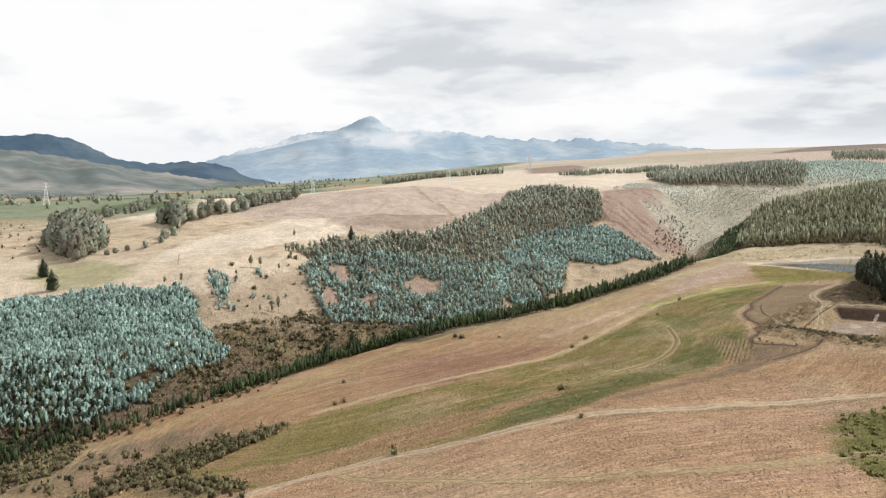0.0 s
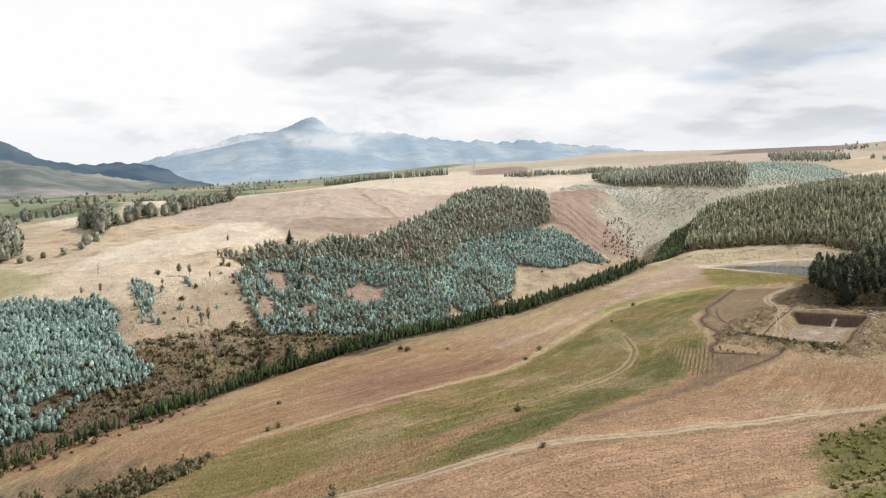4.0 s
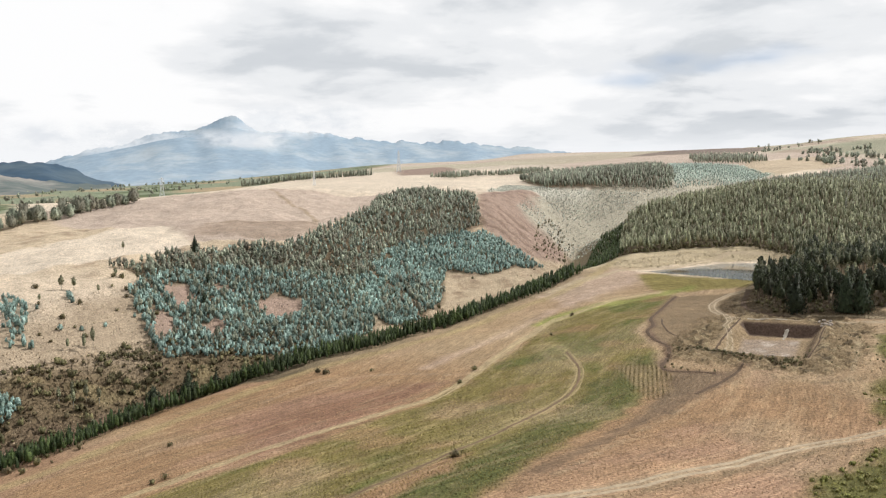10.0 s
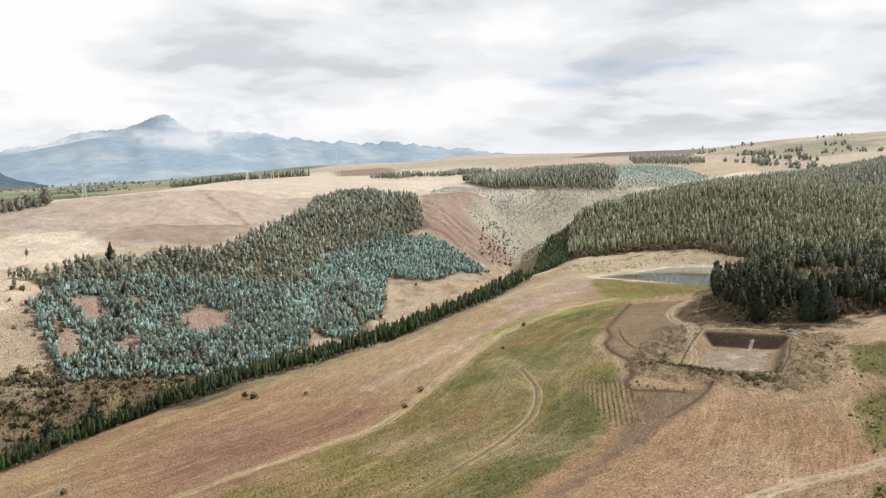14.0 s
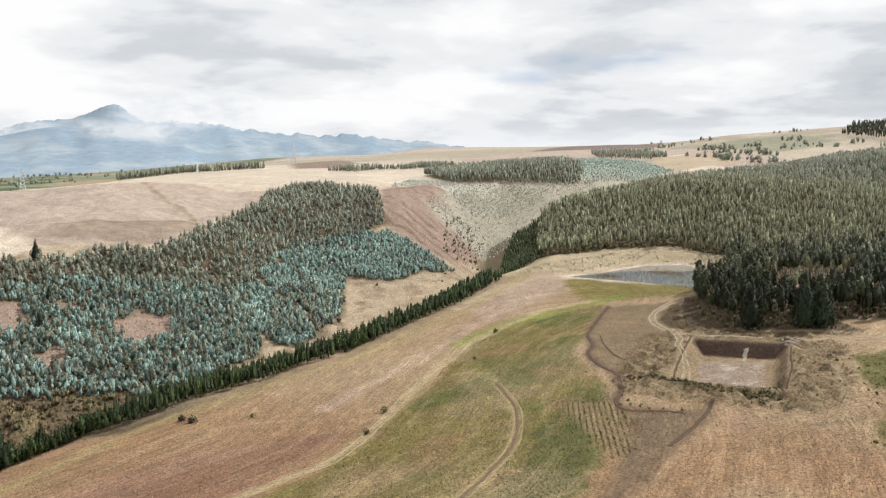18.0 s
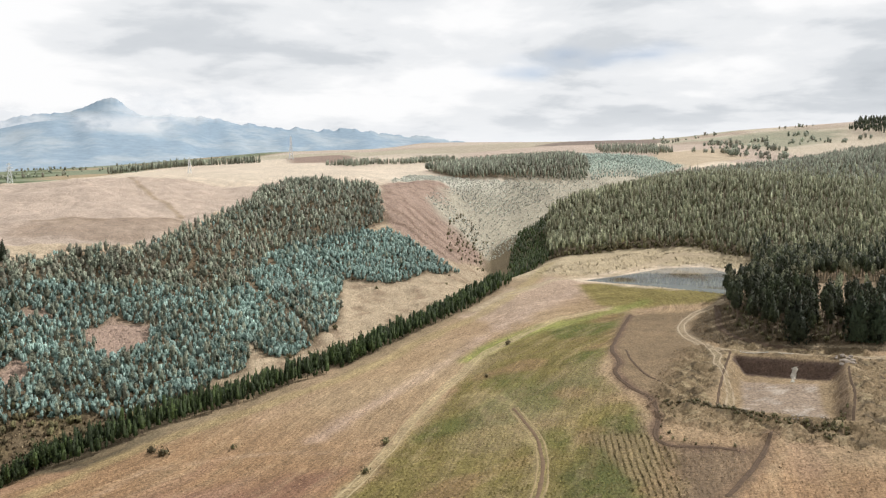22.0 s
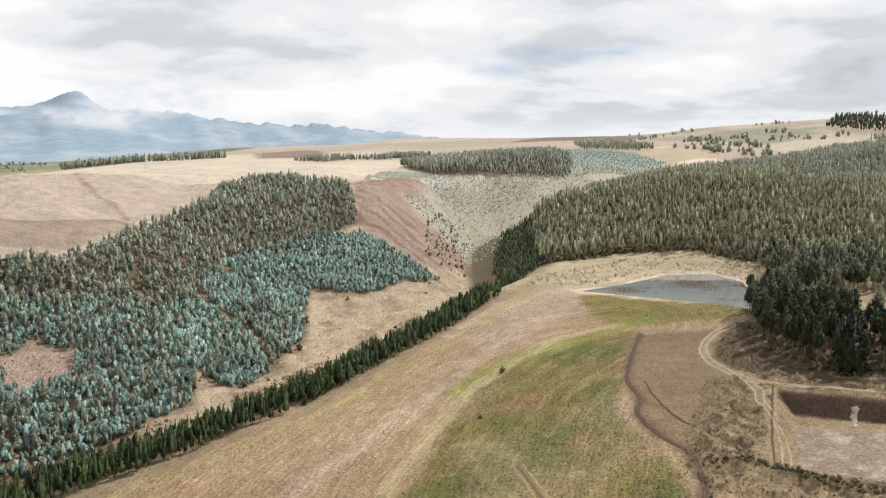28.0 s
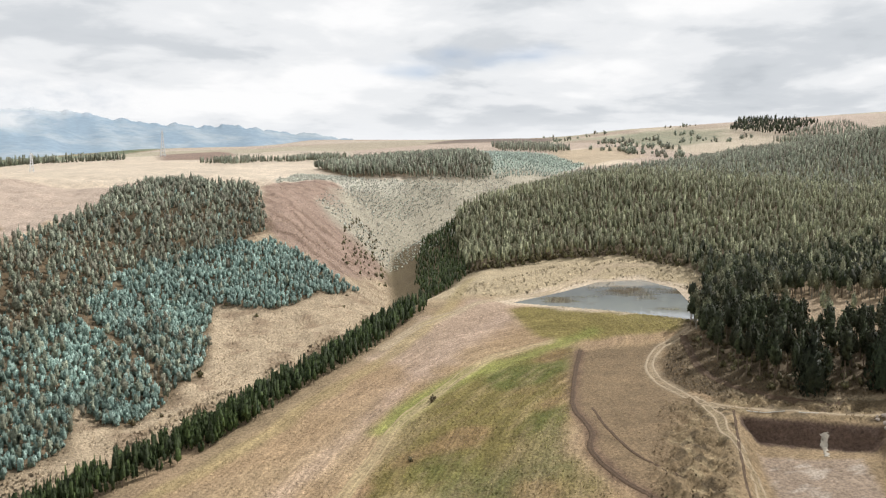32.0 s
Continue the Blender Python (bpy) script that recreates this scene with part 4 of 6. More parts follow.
def clumps(n, lo, hi, radius, card, rng, droop=0.0, lobes=9, slim=0.45):
    """Leaf sprays gathered in lobes about a crown whose radius follows the height; also their normals."""
    ul = np.sort((np.arange(lobes) + 0.2 + 0.6 * rng.random(lobes)) / lobes)
    rl = np.array([radius(v) for v in ul])
    al = np.arange(lobes) * 2.4 + rng.random(lobes) * 1.2
    wide = np.maximum(rl * (0.52 + 0.2 * rng.random(lobes)), 0.12 * max(rl))
    mid = np.stack([np.cos(al) * rl * 0.55, np.sin(al) * rl * 0.55, lo + (hi - lo) * (0.04 + 0.9 * ul)], 1)
    pick = rng.choice(lobes, n, p=(wide**1.6 + 0.05) / (wide**1.6 + 0.05).sum())
    off = rng.normal(0, 1, (n, 3))
    off /= np.linalg.norm(off, axis=1)[:, None]
    tall = np.maximum((hi - lo) / lobes * 0.95, wide[pick] * 0.9)
    reach = (0.72 + 0.4 * rng.random(n))[:, None]
    c = mid[pick] + off * reach * np.stack([wide[pick], wide[pick], tall], 1)
    c[:, 2] = np.clip(c[:, 2], lo, hi + 0.02 * hi)
    core = np.stack([0 * ul, 0 * ul, mid[:, 2]], 1)[pick]
    body = (c - core) * [1, 1, 0.4] / (max(rl) + 1e-6) + [0, 0, 0.28] + (c[:, 2:3] - (lo + 0.5 * (hi - lo))) / (hi - lo) * np.array([[0, 0, 0.7]])
    nrm = body + 0.75 * off + rng.normal(0, 0.22, (n, 3))
    nrm /= np.linalg.norm(nrm, axis=1)[:, None] + 1e-6
    out = off + rng.normal(0, 0.5, (n, 3))
    out /= np.linalg.norm(out, axis=1)[:, None]
    t1 = np.array([0, 0, 1.0]) * 0.9 + out * [0.5, 0.5, 0] + rng.normal(0, 0.45, (n, 3))
    t1 /= np.linalg.norm(t1, axis=1)[:, None] + 1e-9
    t2 = np.cross(out, t1)
    t2 /= np.linalg.norm(t2, axis=1)[:, None] + 1e-9
    s = card * (0.6 + 0.8 * rng.random(n))[:, None]
    v = np.stack([c + t1 * s, c + t2 * s * slim - t1 * s * 0.1, c - t1 * s * 0.85 - [0, 0, droop], c - t2 * s * slim + t1 * s * 0.1], 1)
    v = facing(v, nrm)
    return v.reshape(-1, 3), np.arange(4 * n).reshape(-1, 4), np.repeat(nrm, 4, 0)


CORNERS = np.array([(x, y, z) for z in (-1, 1) for y in (-1, 1) for x in (-1, 1)]) / 1.6
SIDES = np.array([(0, 2, 3, 1), (4, 5, 7, 6), (0, 1, 5, 4), (2, 6, 7, 3), (0, 4, 6, 2), (1, 3, 7, 5)])


def puffs(n, lo, hi, radius, rng, fat=0.86, tall=1.35):
    """The dense body of a crown: a tall middle tuft and uneven ones about it, with their normals."""
    u = np.clip((np.arange(n) + 0.1 + 0.8 * rng.random(n)) / n, 0, 1)
    r = np.array([radius(v) for v in u])
    a = np.arange(n) * 2.4 + rng.random() * 6.28 + rng.normal(0, 0.4, n)
    s = np.maximum(r * fat * (0.50 + 0.25 * rng.random(n)), 0.16 * r.max())
    out = np.maximum(r * fat * 1.05 - s * 0.8, 0) * (0.6 + 0.6 * rng.random(n)) + 0.1 * r.max()
    up = np.maximum(s * tall, (hi - lo) / n * 0.6)
    c = np.stack([np.cos(a) * out, np.sin(a) * out, lo + (hi - lo) * (0.06 + 0.80 * u)], 1)
    c[0], s[0], up[0] = (0, 0, lo + (hi - lo) * 0.45), r.max() * fat * 0.66, (hi - lo) * 0.36
    k = CORNERS[None] * (1 + rng.normal(0, 0.26, (n, 8, 3)))
    k[:, 4:, :2] *= 0.6
    v = c[:, None] + k * np.stack([s, s, up], 1)[:, None] * np.array([1, 1, 1.5])
    v[..., 2] = np.clip(v[..., 2], lo * 0.9, hi * (1.0 + 0.05 * rng.random()))
    rise = ((v[..., 2] - lo) / (hi - lo))[..., None]
    nn = 0.40 * k * [1, 1, 0.6] + (v * [1, 1, 0]) / (r.max() + 1e-6) * 0.6 + rise * [0, 0, 1.15] + [0, 0, -0.32] + rng.normal(0, 0.2, (n, 8, 3))
    nn /= np.linalg.norm(nn, axis=2)[..., None]
    return v.reshape(-1, 3), (SIDES[None] + 8 * np.arange(n)[:, None, None]).reshape(-1, 4), nn.reshape(-1, 3)


def set_normals(me, n):
    me.polygons.foreach_set("use_smooth", np.ones(len(me.polygons), bool))
    at = me.attributes.new("custom_normal", "FLOAT_VECTOR", "POINT")
    at.data.foreach_set("vector", np.asarray(n, np.float32).ravel())


def tube(x0, y0, z0, x1, y1, z1, r0, r1, sides=6):
    a = np.arange(sides) * 2 * np.pi / sides
    ring = np.stack([np.cos(a), np.sin(a), 0 * a], 1)
    v = np.concatenate([ring * r0 + [x0, y0, z0], ring * r1 + [x1, y1, z1]])
    i = np.arange(sides)
    j = (i + 1) % sides
    return v, np.stack([i, j, j + sides, i + sides], 1)


def joined(*parts):
    vs, fs, n = [], [], 0
    for v, f in parts:
        vs.append(v)
        fs.append(f + n)
        n += len(v)
    return np.concatenate(vs), np.concatenate(fs)


def trunk_of(h, r, lean, rng, limbs=4):
    bits = [tube(0, 0, -0.4, lean * 0.5, 0, h * 0.5, r, r * 0.7), tube(lean * 0.5, 0, h * 0.5, lean, 0, h * 0.93, r * 0.7, r * 0.18)]
    for k in range(limbs):
        a, z = rng.random() * 6.28, h * (0.4 + 0.12 * k)
        l = h * 0.14
        bits.append(tube(lean * z / h, 0, z, lean * z / h + math.cos(a) * l, math.sin(a) * l, z + l * 0.9, r * 0.35, r * 0.1, 4))
    return joined(*bits)


KINDS = {}


def kind(name, h, r, lo, radius, near_n, far_n, card, leaves, bark, droop=0.0, limbs=4, variants=6, lobes=9, slim=0.45, far_card=1.25, fat=0.86, tufts=(9, 4, 3, 2), tall=1.35):
    rng = np.random.default_rng(len(KINDS) + 20)
    near, far = [], []
    for _ in range(variants):
        lean = rng.normal(0, 0.03) * h
        rad = lambda u, j=rng.random(): radius(u) * (1 + 0.16 * math.sin(u * 9 + 6 * j))
        cv, cf, cn = clumps(near_n, lo * h, h, rad, card, rng, droop, lobes, slim)
        v, f, nn = puffs(tufts[0], lo * h, h, rad, rng, fat * 0.9, tall)
        cr = np.concatenate([v, cv]), np.concatenate([f, cf + len(v)]), np.concatenate([nn, cn])
        tm, cm = fast_mesh("trunk", *trunk_of(h, r, lean, rng, limbs)), fast_mesh("crown", *cr[:2])
        set_normals(cm, cr[2])
        tm.materials.append(bark)
        cm.materials.append(leaves)
        near.append((tm, cm))
        steps = []
        for share, body, stem in ((1.0, tufts[1], 3), (0.45, tufts[2], 3), (0.2, tufts[3], 3)):
            v, f, nn = puffs(body, lo * h, h, rad, rng, fat, tall)
            cv, cf, cn = clumps(max(3, int(far_n * share)), lo * h, h, lambda u: rad(u) * 1.08, card * far_card / share**0.3, rng, droop, max(4, int(lobes * share**0.5)), slim)
            steps.append((tube(0, 0, -0.4, lean, 0, h * 0.7, r, r * 0.4, stem), (np.concatenate([v, cv]), np.concatenate([f, cf + len(v)]), np.concatenate([nn, cn]))))
        far.append(steps)
    KINDS[name] = dict(near=near, far=far, leaves=leaves, bark=bark, h=h)


def gum_shape(u):
    return 1.4 * math.sin(min(1, u * 0.95 + 0.16) * 2.85) ** 0.75 + 0.12


kind("young_blue_gum", 3.8, 0.07, 0.04, lambda u: 1.08 * math.sin((0.30 + 0.68 * u) * 2.75) ** 0.8 + 0.06, 90, 7, 0.26, TEAL, PALE_BARK, limbs=2, lobes=8, fat=0.9, tufts=(9, 4, 3, 2))
kind("gum_tree", 11.5, 0.16, 0.34, gum_shape, 260, 12, 0.36, GUM, PALE_BARK, lobes=12, fat=0.9, tufts=(11, 4, 3, 2))
kind("olive_gum_tree", 11.5, 0.16, 0.20, gum_shape, 220, 12, 0.40, OLIVE_GUM, PALE_BARK, lobes=10, fat=0.85, tufts=(11, 5, 3, 2))
kind("pale_young_gum", 3.8, 0.07, 0.04, lambda u: 1.08 * math.sin((0.30 + 0.68 * u) * 2.75) ** 0.8 + 0.06, 40, 7, 0.26, PALE_GUM, PALE_BARK, limbs=2, lobes=6, fat=0.9, tufts=(5, 4, 3, 2))
kind("grey_gum_tree", 11.5, 0.16, 0.12, gum_shape, 240, 12, 0.38, GREY_GUM, PALE_BARK, lobes=12, fat=0.9, tufts=(11, 5, 3, 2))
kind("dark_gum_tree", 12.0, 0.17, 0.40, gum_shape, 320, 26, 0.34, DARK_GUM, BARK, lobes=13, fat=0.85, tufts=(12, 8, 5, 3))
kind("young_pine", 6.0, 0.09, 0.10, lambda u: 1.25 * (1 - u) ** 0.7 * min(1, 0.5 + 3 * u) + 0.08, 80, 12, 0.42, PINE, BARK, droop=0.05, limbs=2, lobes=11, slim=0.28, far_card=1.0, fat=0.8, tufts=(8, 4, 3, 2), tall=1.8)
kind("dark_conifer", 14.5, 0.24, 0.03, lambda u: 4.6 * (1 - u) ** 0.85 * min(1, 0.5 + 4 * u) + 0.15, 1000, 90, 0.46, FIR, BARK, droop=0.15, lobes=26, fat=0.7, tufts=(22, 9, 6, 4), tall=1.0)
kind("shrub", 1.6, 0.05, 0.02, lambda u: 1.1 * math.sin((0.25 + 0.72 * u) * 2.9) + 0.1, 54, 10, 0.27, SCRUB, BARK, limbs=2, lobes=6, fat=0.7, tufts=(5, 3, 2, 1), tall=0.9)
kind("crop_clump", 0.7, 0.03, 0.0, lambda u: 0.75 * math.sin((0.25 + 0.72 * u) * 2.9) + 0.1, 40, 10, 0.2, CROP_LEAF, BARK, limbs=1, lobes=5, fat=0.8, tufts=(4, 3, 2, 1), tall=0.7)
kind("pale_shrub", 1.5, 0.05, 0.02, lambda u: 1.0 * math.sin((0.25 + 0.72 * u) * 2.9) + 0.1, 40, 4, 0.28, PALE, BARK, limbs=2, lobes=5, fat=0.95, tufts=(5, 3, 2, 1), tall=0.9)


def scatter(poly, step, seed, holes=(), jitter=0.42, keep=1.0):
    rng = np.random.default_rng(seed)
    p = np.array(poly, float)
    lo, hi = p.min(0), p.max(0)
    x, y = (a.ravel() for a in np.meshgrid(np.arange(lo[0], hi[0], step), np.arange(lo[1], hi[1], step * 0.9)))
    x, y = x + rng.normal(0, jitter * step * 0.6, len(x)), y + rng.normal(0, jitter * step * 0.6, len(x))
    m = (in_poly(x, y, poly) + 2.0 * wobble(x, y, 12, seed)) > 0
    m &= rng.random(len(x)) < keep
    for h in holes:
        m &= in_poly(x, y, h) < 0.5
    return np.stack([x[m], y[m]], 1)


def forest(name, spots, label, category, near_count, focus, size=(0.75, 1.25), stuff_label="", group="", wide=1.0):
    """The trees nearest to the focus as things of their own, the rest as one piece of woodland."""
    k = KINDS[name]
    rng = np.random.default_rng(len(spots))
    spots = np.asarray(spots)
    order = np.argsort(np.hypot(spots[:, 0] - focus[0], spots[:, 1] - focus[1]))
    spots = spots[order]
    z = ground_z(spots[:, 0], spots[:, 1])
    scale = size[0] + (size[1] - size[0]) * rng.random(len(spots)) ** 1.2
    turn = rng.random(len(spots)) * 6.283
    which = rng.integers(0, len(k["near"]), len(spots))
    base = []
    for n in range(min(near_count, len(spots))):
        m = Matrix.LocRotScale((spots[n, 0], spots[n, 1], z[n]), Euler((0, 0, turn[n])), (scale[n] * wide, scale[n] * wide, scale[n] * (0.9 + 0.2 * rng.random())))
        ob = new(name)
        ob.empty_display_size = 0.3
        ob.matrix_basis = m
        tagged(ob, label, category, group or category + "s")
        for nm, me in zip(("trunk", "crown"), k["near"][which[n]]):
            c = new(nm, me)
            c.parent = ob
    rest = slice(min(near_count, len(spots)), None)
    sp, sz, ss, st, sw = spots[rest], z[rest], scale[rest], turn[rest], which[rest]
    if not len(sp):
        return
    root = new(name + "_wood")
    root.location = (float(sp[:, 0].mean()), float(sp[:, 1].mean()), float(sz.mean()))
    org = np.array(root.location)
    tagged(root, stuff_label or label, category, kind="stuff")
    reach = np.hypot(sp[:, 0] + 5, np.maximum(sp[:, 1] - 186, 0))
    lod = np.searchsorted([290, 440], reach)
    for nm, idx, ma in (("trunks", 0, k["bark"]), ("crowns", 1, k["leaves"])):
        vs, fs, ti, ns, n = [], [], [], [], 0
        for w in range(len(k["far"])):
            for step in range(3):
                if not idx and step:
                    continue
                sel = np.nonzero((sw == w) & (lod == step))[0]
                if not len(sel):
                    continue
                v, f = k["far"][w][step][idx][:2]
                c, s = np.cos(st[sel])[:, None], np.sin(st[sel])[:, None]
                q = ss[sel][:, None]
                vv = np.stack([(v[:, 0] * c - v[:, 1] * s) * q * wide + sp[sel, 0:1], (v[:, 0] * s + v[:, 1] * c) * q * wide + sp[sel, 1:2], v[:, 2] * q + sz[sel][:, None]], -1)
                vs.append(vv.reshape(-1, 3) - org)
                if idx:
                    rn = k["far"][w][step][1][2]
                    ns.append(np.stack([rn[:, 0] * c - rn[:, 1] * s, rn[:, 0] * s + rn[:, 1] * c, np.broadcast_to(rn[:, 2], (len(sel), len(rn)))], -1).reshape(-1, 3))
                fs.append((f[None] + (np.arange(len(sel)) * len(v))[:, None, None]).reshape(-1, f.shape[1]) + n)
                ti.append(np.repeat(rng.random(len(sel)), len(v)))
                n += len(sel) * len(v)
        if not vs:
            continue
        me = fast_mesh(nm, np.concatenate(vs), np.concatenate(fs))
        if idx:
            set_normals(me, np.concatenate(ns))
        float_attr(me, "tint", np.concatenate(ti))
        me.materials.append(ma)
        ob = new(nm, me)
        ob.parent = root
        ob["kind"] = "stuff"


def along(line, step, across, seed):
    """Spots in a band along a line: across is (from, to) metres to its right."""
    rng = np.random.default_rng(seed)
    out = []
    for a, b in zip(line[:-1], line[1:]):
        a, b = np.array(a[:2], float), np.array(b[:2], float)
        l = np.linalg.norm(b - a)
        v = (b - a) / l
        nrm = np.array([v[1], -v[0]])
        for s in np.arange(0, l, step):
            for w in np.arange(across[0], across[1], step):
                out.append(a + v * (s + rng.normal(0, 0.3 * step)) + nrm * (w + rng.normal(0, 0.3 * step)))
    return np.array(out)


def mown(spots, *lines, gap=2.5):
    for line in lines:
        spots = spots[np.abs(off_line(spots[:, 0], spots[:, 1], line)[0]) > gap]
    return spots


SLIT = [(-38, 398), (-48, 420), (-70, 440), (-76, 455)]  # gully between the two gum stands
HOLES = ([(-76, 477), (-72, 483), (-68, 479), (-72, 474)], [(-70, 472), (-66, 477), (-62, 472), (-66, 468)], [(-62, 467), (-58, 471), (-54, 466), (-58, 462)], [(-57, 454), (-53, 459), (-49, 453), (-53, 450)])
spots = scatter(TEAL_LEFT, 1.55, 1, ([(-172, 221), (-165, 234), (-160, 233), (-166, 219)],))
forest("young_blue_gum", spots, "young blue-green gum tree on the ravine slope", "tree", 140, (-155, 225), (0.55, 1.1), "young blue-green gum plantation on the slope", "young gum trees")
spots = np.concatenate([scatter(TEAL_STRIP, 2.4, 2), scatter(MIXED, 1.75, 3, BARE, keep=0.82), mown(scatter(TEAL_MID, 1.6, 4, HOLES, keep=0.95), SLIT), scatter(DARK_TOP, 5.5, 44, keep=0.8)])
forest("young_blue_gum", spots, "young blue-green gum tree on the ravine slope", "tree", 140, (-60, 385), (0.5, 1.05), "young blue-green gum plantation on the slope", "young gum trees")
spots = np.concatenate([scatter(DARK_TOP, 2.5, 5, keep=0.85), scatter(TEAL_MID, 8, 45, keep=0.7), scatter([(-60, 385), (-40, 400), (-30, 440), (-50, 455), (-62, 420)], 3.4, 145)])
forest("olive_gum_tree", spots, "olive-green gum tree on the slope", "tree", 60, (-120, 420), (0.24, 0.56), "olive-green gum wood along the ridge field", "ridge gums", 1.65)
spots = np.concatenate([scatter(MIXED, 4.0, 6, BARE, keep=0.9), scatter(DARK_TOP, 5.0, 146, keep=0.8)])
forest("grey_gum_tree", spots, "dark grey-green gum tree among young blue gums", "tree", 60, (-105, 345), (0.24, 0.6), "dark grey-green gums mixed into the plantation", "mixed gums", 1.45)
spots = scatter(HUMP, 3.2, 7)
forest("olive_gum_tree", spots, "olive-green gum tree", "tree", 0, (0, 0), (0.5, 0.95), "olive-green gum wood on a hump beyond the ravine", "", 1.3)
spots = scatter([(280, 1120), (326, 1330), (430, 1350), (410, 1200), (345, 1095)], 7, 46)
forest("olive_gum_tree", spots, "olive-green gum tree", "tree", 0, (0, 0), (0.7, 1.1), "small olive-green wood beyond the pale young gums")
spots = scatter(PALE_TEAL, 3.6, 8)
forest("pale_young_gum", spots, "pale young gum tree", "tree", 0, (0, 0), (0.5, 0.95), "pale blue-green young gums on the far slope")
spots = scatter(FOREST, 3.15, 9, (CLEARING,))
d_r = off_line(spots[:, 0], spots[:, 1], RAVINE)[0]
spots = spots[(d_r < -3) & (RNG.random(len(spots)) < np.clip(1.25 - np.hypot(spots[:, 0], spots[:, 1] - 186) / 1500, 0.5, 1))]
# the distant part gets greyer leaves: its haze is in the leaf colour
far_off = np.hypot(spots[:, 0], spots[:, 1] - 186) + RNG.normal(0, 70, len(spots)) > 640
forest("olive_gum_tree", spots[far_off], "grey-green gum tree", "tree", 0, (0, 0), (0.55, 1.0), "grey-green gum forest high on the hillside")
spots = spots[~far_off]
# a shaded corner of the forest, imitated with dark-leaved gums
shady = (spots[:, 0] > 112) & (spots[:, 1] < 470 + 12 * RNG.normal(0, 1, len(spots))) & (RNG.random(len(spots)) < 0.62)
forest("dark_gum_tree", spots[shady], "tall dark green gum tree behind the pond", "tree", 60, (120, 380), (0.6, 1.0), "dark green gums mixed into the hillside forest")
spots = spots[~shady]
forest("gum_tree", spots, "tall olive-green gum tree behind the pond", "tree", 170, (110, 410), (0.55, 1.0), "dense gum forest covering the hillside")
spots = scatter(CLUMP, 4.3, 10, (CLEARING,))
forest("dark_gum_tree", spots, "tall dark gum tree with a bare lower trunk", "tree", 100, (100, 335), (0.75, 1.15), "stand of tall gum trees beside the track")
spots = np.array([(102, 321), (122, 315), (118, 318), (146, 330), (150, 322)])
forest("dark_conifer", spots, "dense dark conifer with branches to the ground", "tree", 5, (101, 311), (0.85, 1.1))
spots = along(RAVINE[4:10], 1.6, (-1.5, 20.5), 11)
forest("young_pine", spots, "young dark-green pine on the ravine edge", "tree", 200, (-30, 355), (0.45, 1.2), "band of young pines along the ravine edge", "young pines")
spots = np.concatenate([along(RAVINE[2:5], 1.8, (6.5, 16.5), 14), along(RAVINE[1:3], 3.4, (9, 17), 114)])
spots = np.concatenate([spots, along(RAVINE[0:2], 3.2, (-6, 12), 15)])
forest("young_pine", spots, "small dark-green pine on the ravine edge", "tree", 90, (-100, 285), (0.55, 1.1), "thin band of small pines along the ravine edge", "young pines")
spots = scatter([(36, 442), (66, 476), (86, 560), (108, 648), (82, 650), (60, 560), (46, 480)], 2.4, 13)
forest("young_pine", spots, "dark young pine in the ravine", "tree", 0, (0, 0), (0.45, 0.85), "dark pines in the bottom of the ravine")
spots = np.concatenate([scatter(PALE_SLOPE, 2.0, 12), along(RAVINE[12:17], 3.0, (-42, 42), 48)])
forest("pale_shrub", spots, "pale grey-green shrub", "shrub", 0, (0, 0), (0.4, 0.95), "pale grey-green scrub on the slope", "", 1.2)
# darker trees at the foot, thickened to give the slope's shadow too
spots = scatter([(-205, 160), (-172, 183), (-164, 205), (-170, 215), (-200, 206), (-250, 180), (-240, 160)], 2.6, 49)
forest("dark_gum_tree", spots, "dark gum tree in the ravine's foot", "tree", 30, (-165, 205), (0.26, 0.5), "dark gums at the foot of the plantation", "ravine gums")
spots = scatter(CLUMP, 3.4, 50, (CLEARING,))
forest("shrub", spots, "dark shrub under the gum trees", "shrub", 50, (100, 335), (0.5, 1.3), "dark undergrowth beneath the gum trees", "undergrowth")


# ---- scrub and single trees ----
EDGE_LINE = [(58, 484), (82, 486), (112, 503), (148, 505), (164, 480)]
forest("shrub", along(EDGE_LINE, 2.6, (-6, 1.5), 151), "brown undergrowth shrub at the forest edge", "shrub", 30, (110, 495), (0.8, 2.0), "brown undergrowth along the forest edge", "edge shrubs")


def band(lo, hi, y0, y1, step, seed, keep):
    """Spots left of the ravine bed, from lo to hi metres off it."""
    rng = np.random.default_rng(seed)
    x, y = (a.ravel() for a in np.meshgrid(np.arange(-260, 60, step), np.arange(y0, y1, step)))
    x, y = x + rng.normal(0, step * 0.35, len(x)), y + rng.normal(0, step * 0.35, len(x))
    d = off_line(x, y, RAVINE)[0]
    m = (d > lo) & (d < hi + 8 * wobble(x, y, 25, seed)) & (rng.random(len(x)) < keep * (0.6 + 0.6 * wobble(x, y, 14, seed + 1)))
    return np.stack([x[m], y[m]], 1)


spots = np.concatenate([band(1, 34, 215, 345, 1.9, 31, 0.7), band(0, 9, 345, 470, 2.6, 32, 0.35)])
forest("shrub", spots, "brown-green shrub on the ravine bank", "shrub", 70, (-115, 285), (0.5, 1.7), "tangled brown scrub filling the ravine bank", "ravine shrubs")
spots = np.concatenate([along(RAVINE[11:14], 4.6, (-24, -3), 47), band(14, 60, 345, 500, 15, 34, 0.4), scatter([(-190, 330), (-150, 370), (-128, 310), (-150, 285), (-175, 300)], 9, 35, keep=0.6)])
forest("shrub", spots, "dry brown shrub on the open slope", "shrub", 30, (-150, 320), (0.5, 1.4), "scattered dry shrubs on the slope", "slope shrubs")
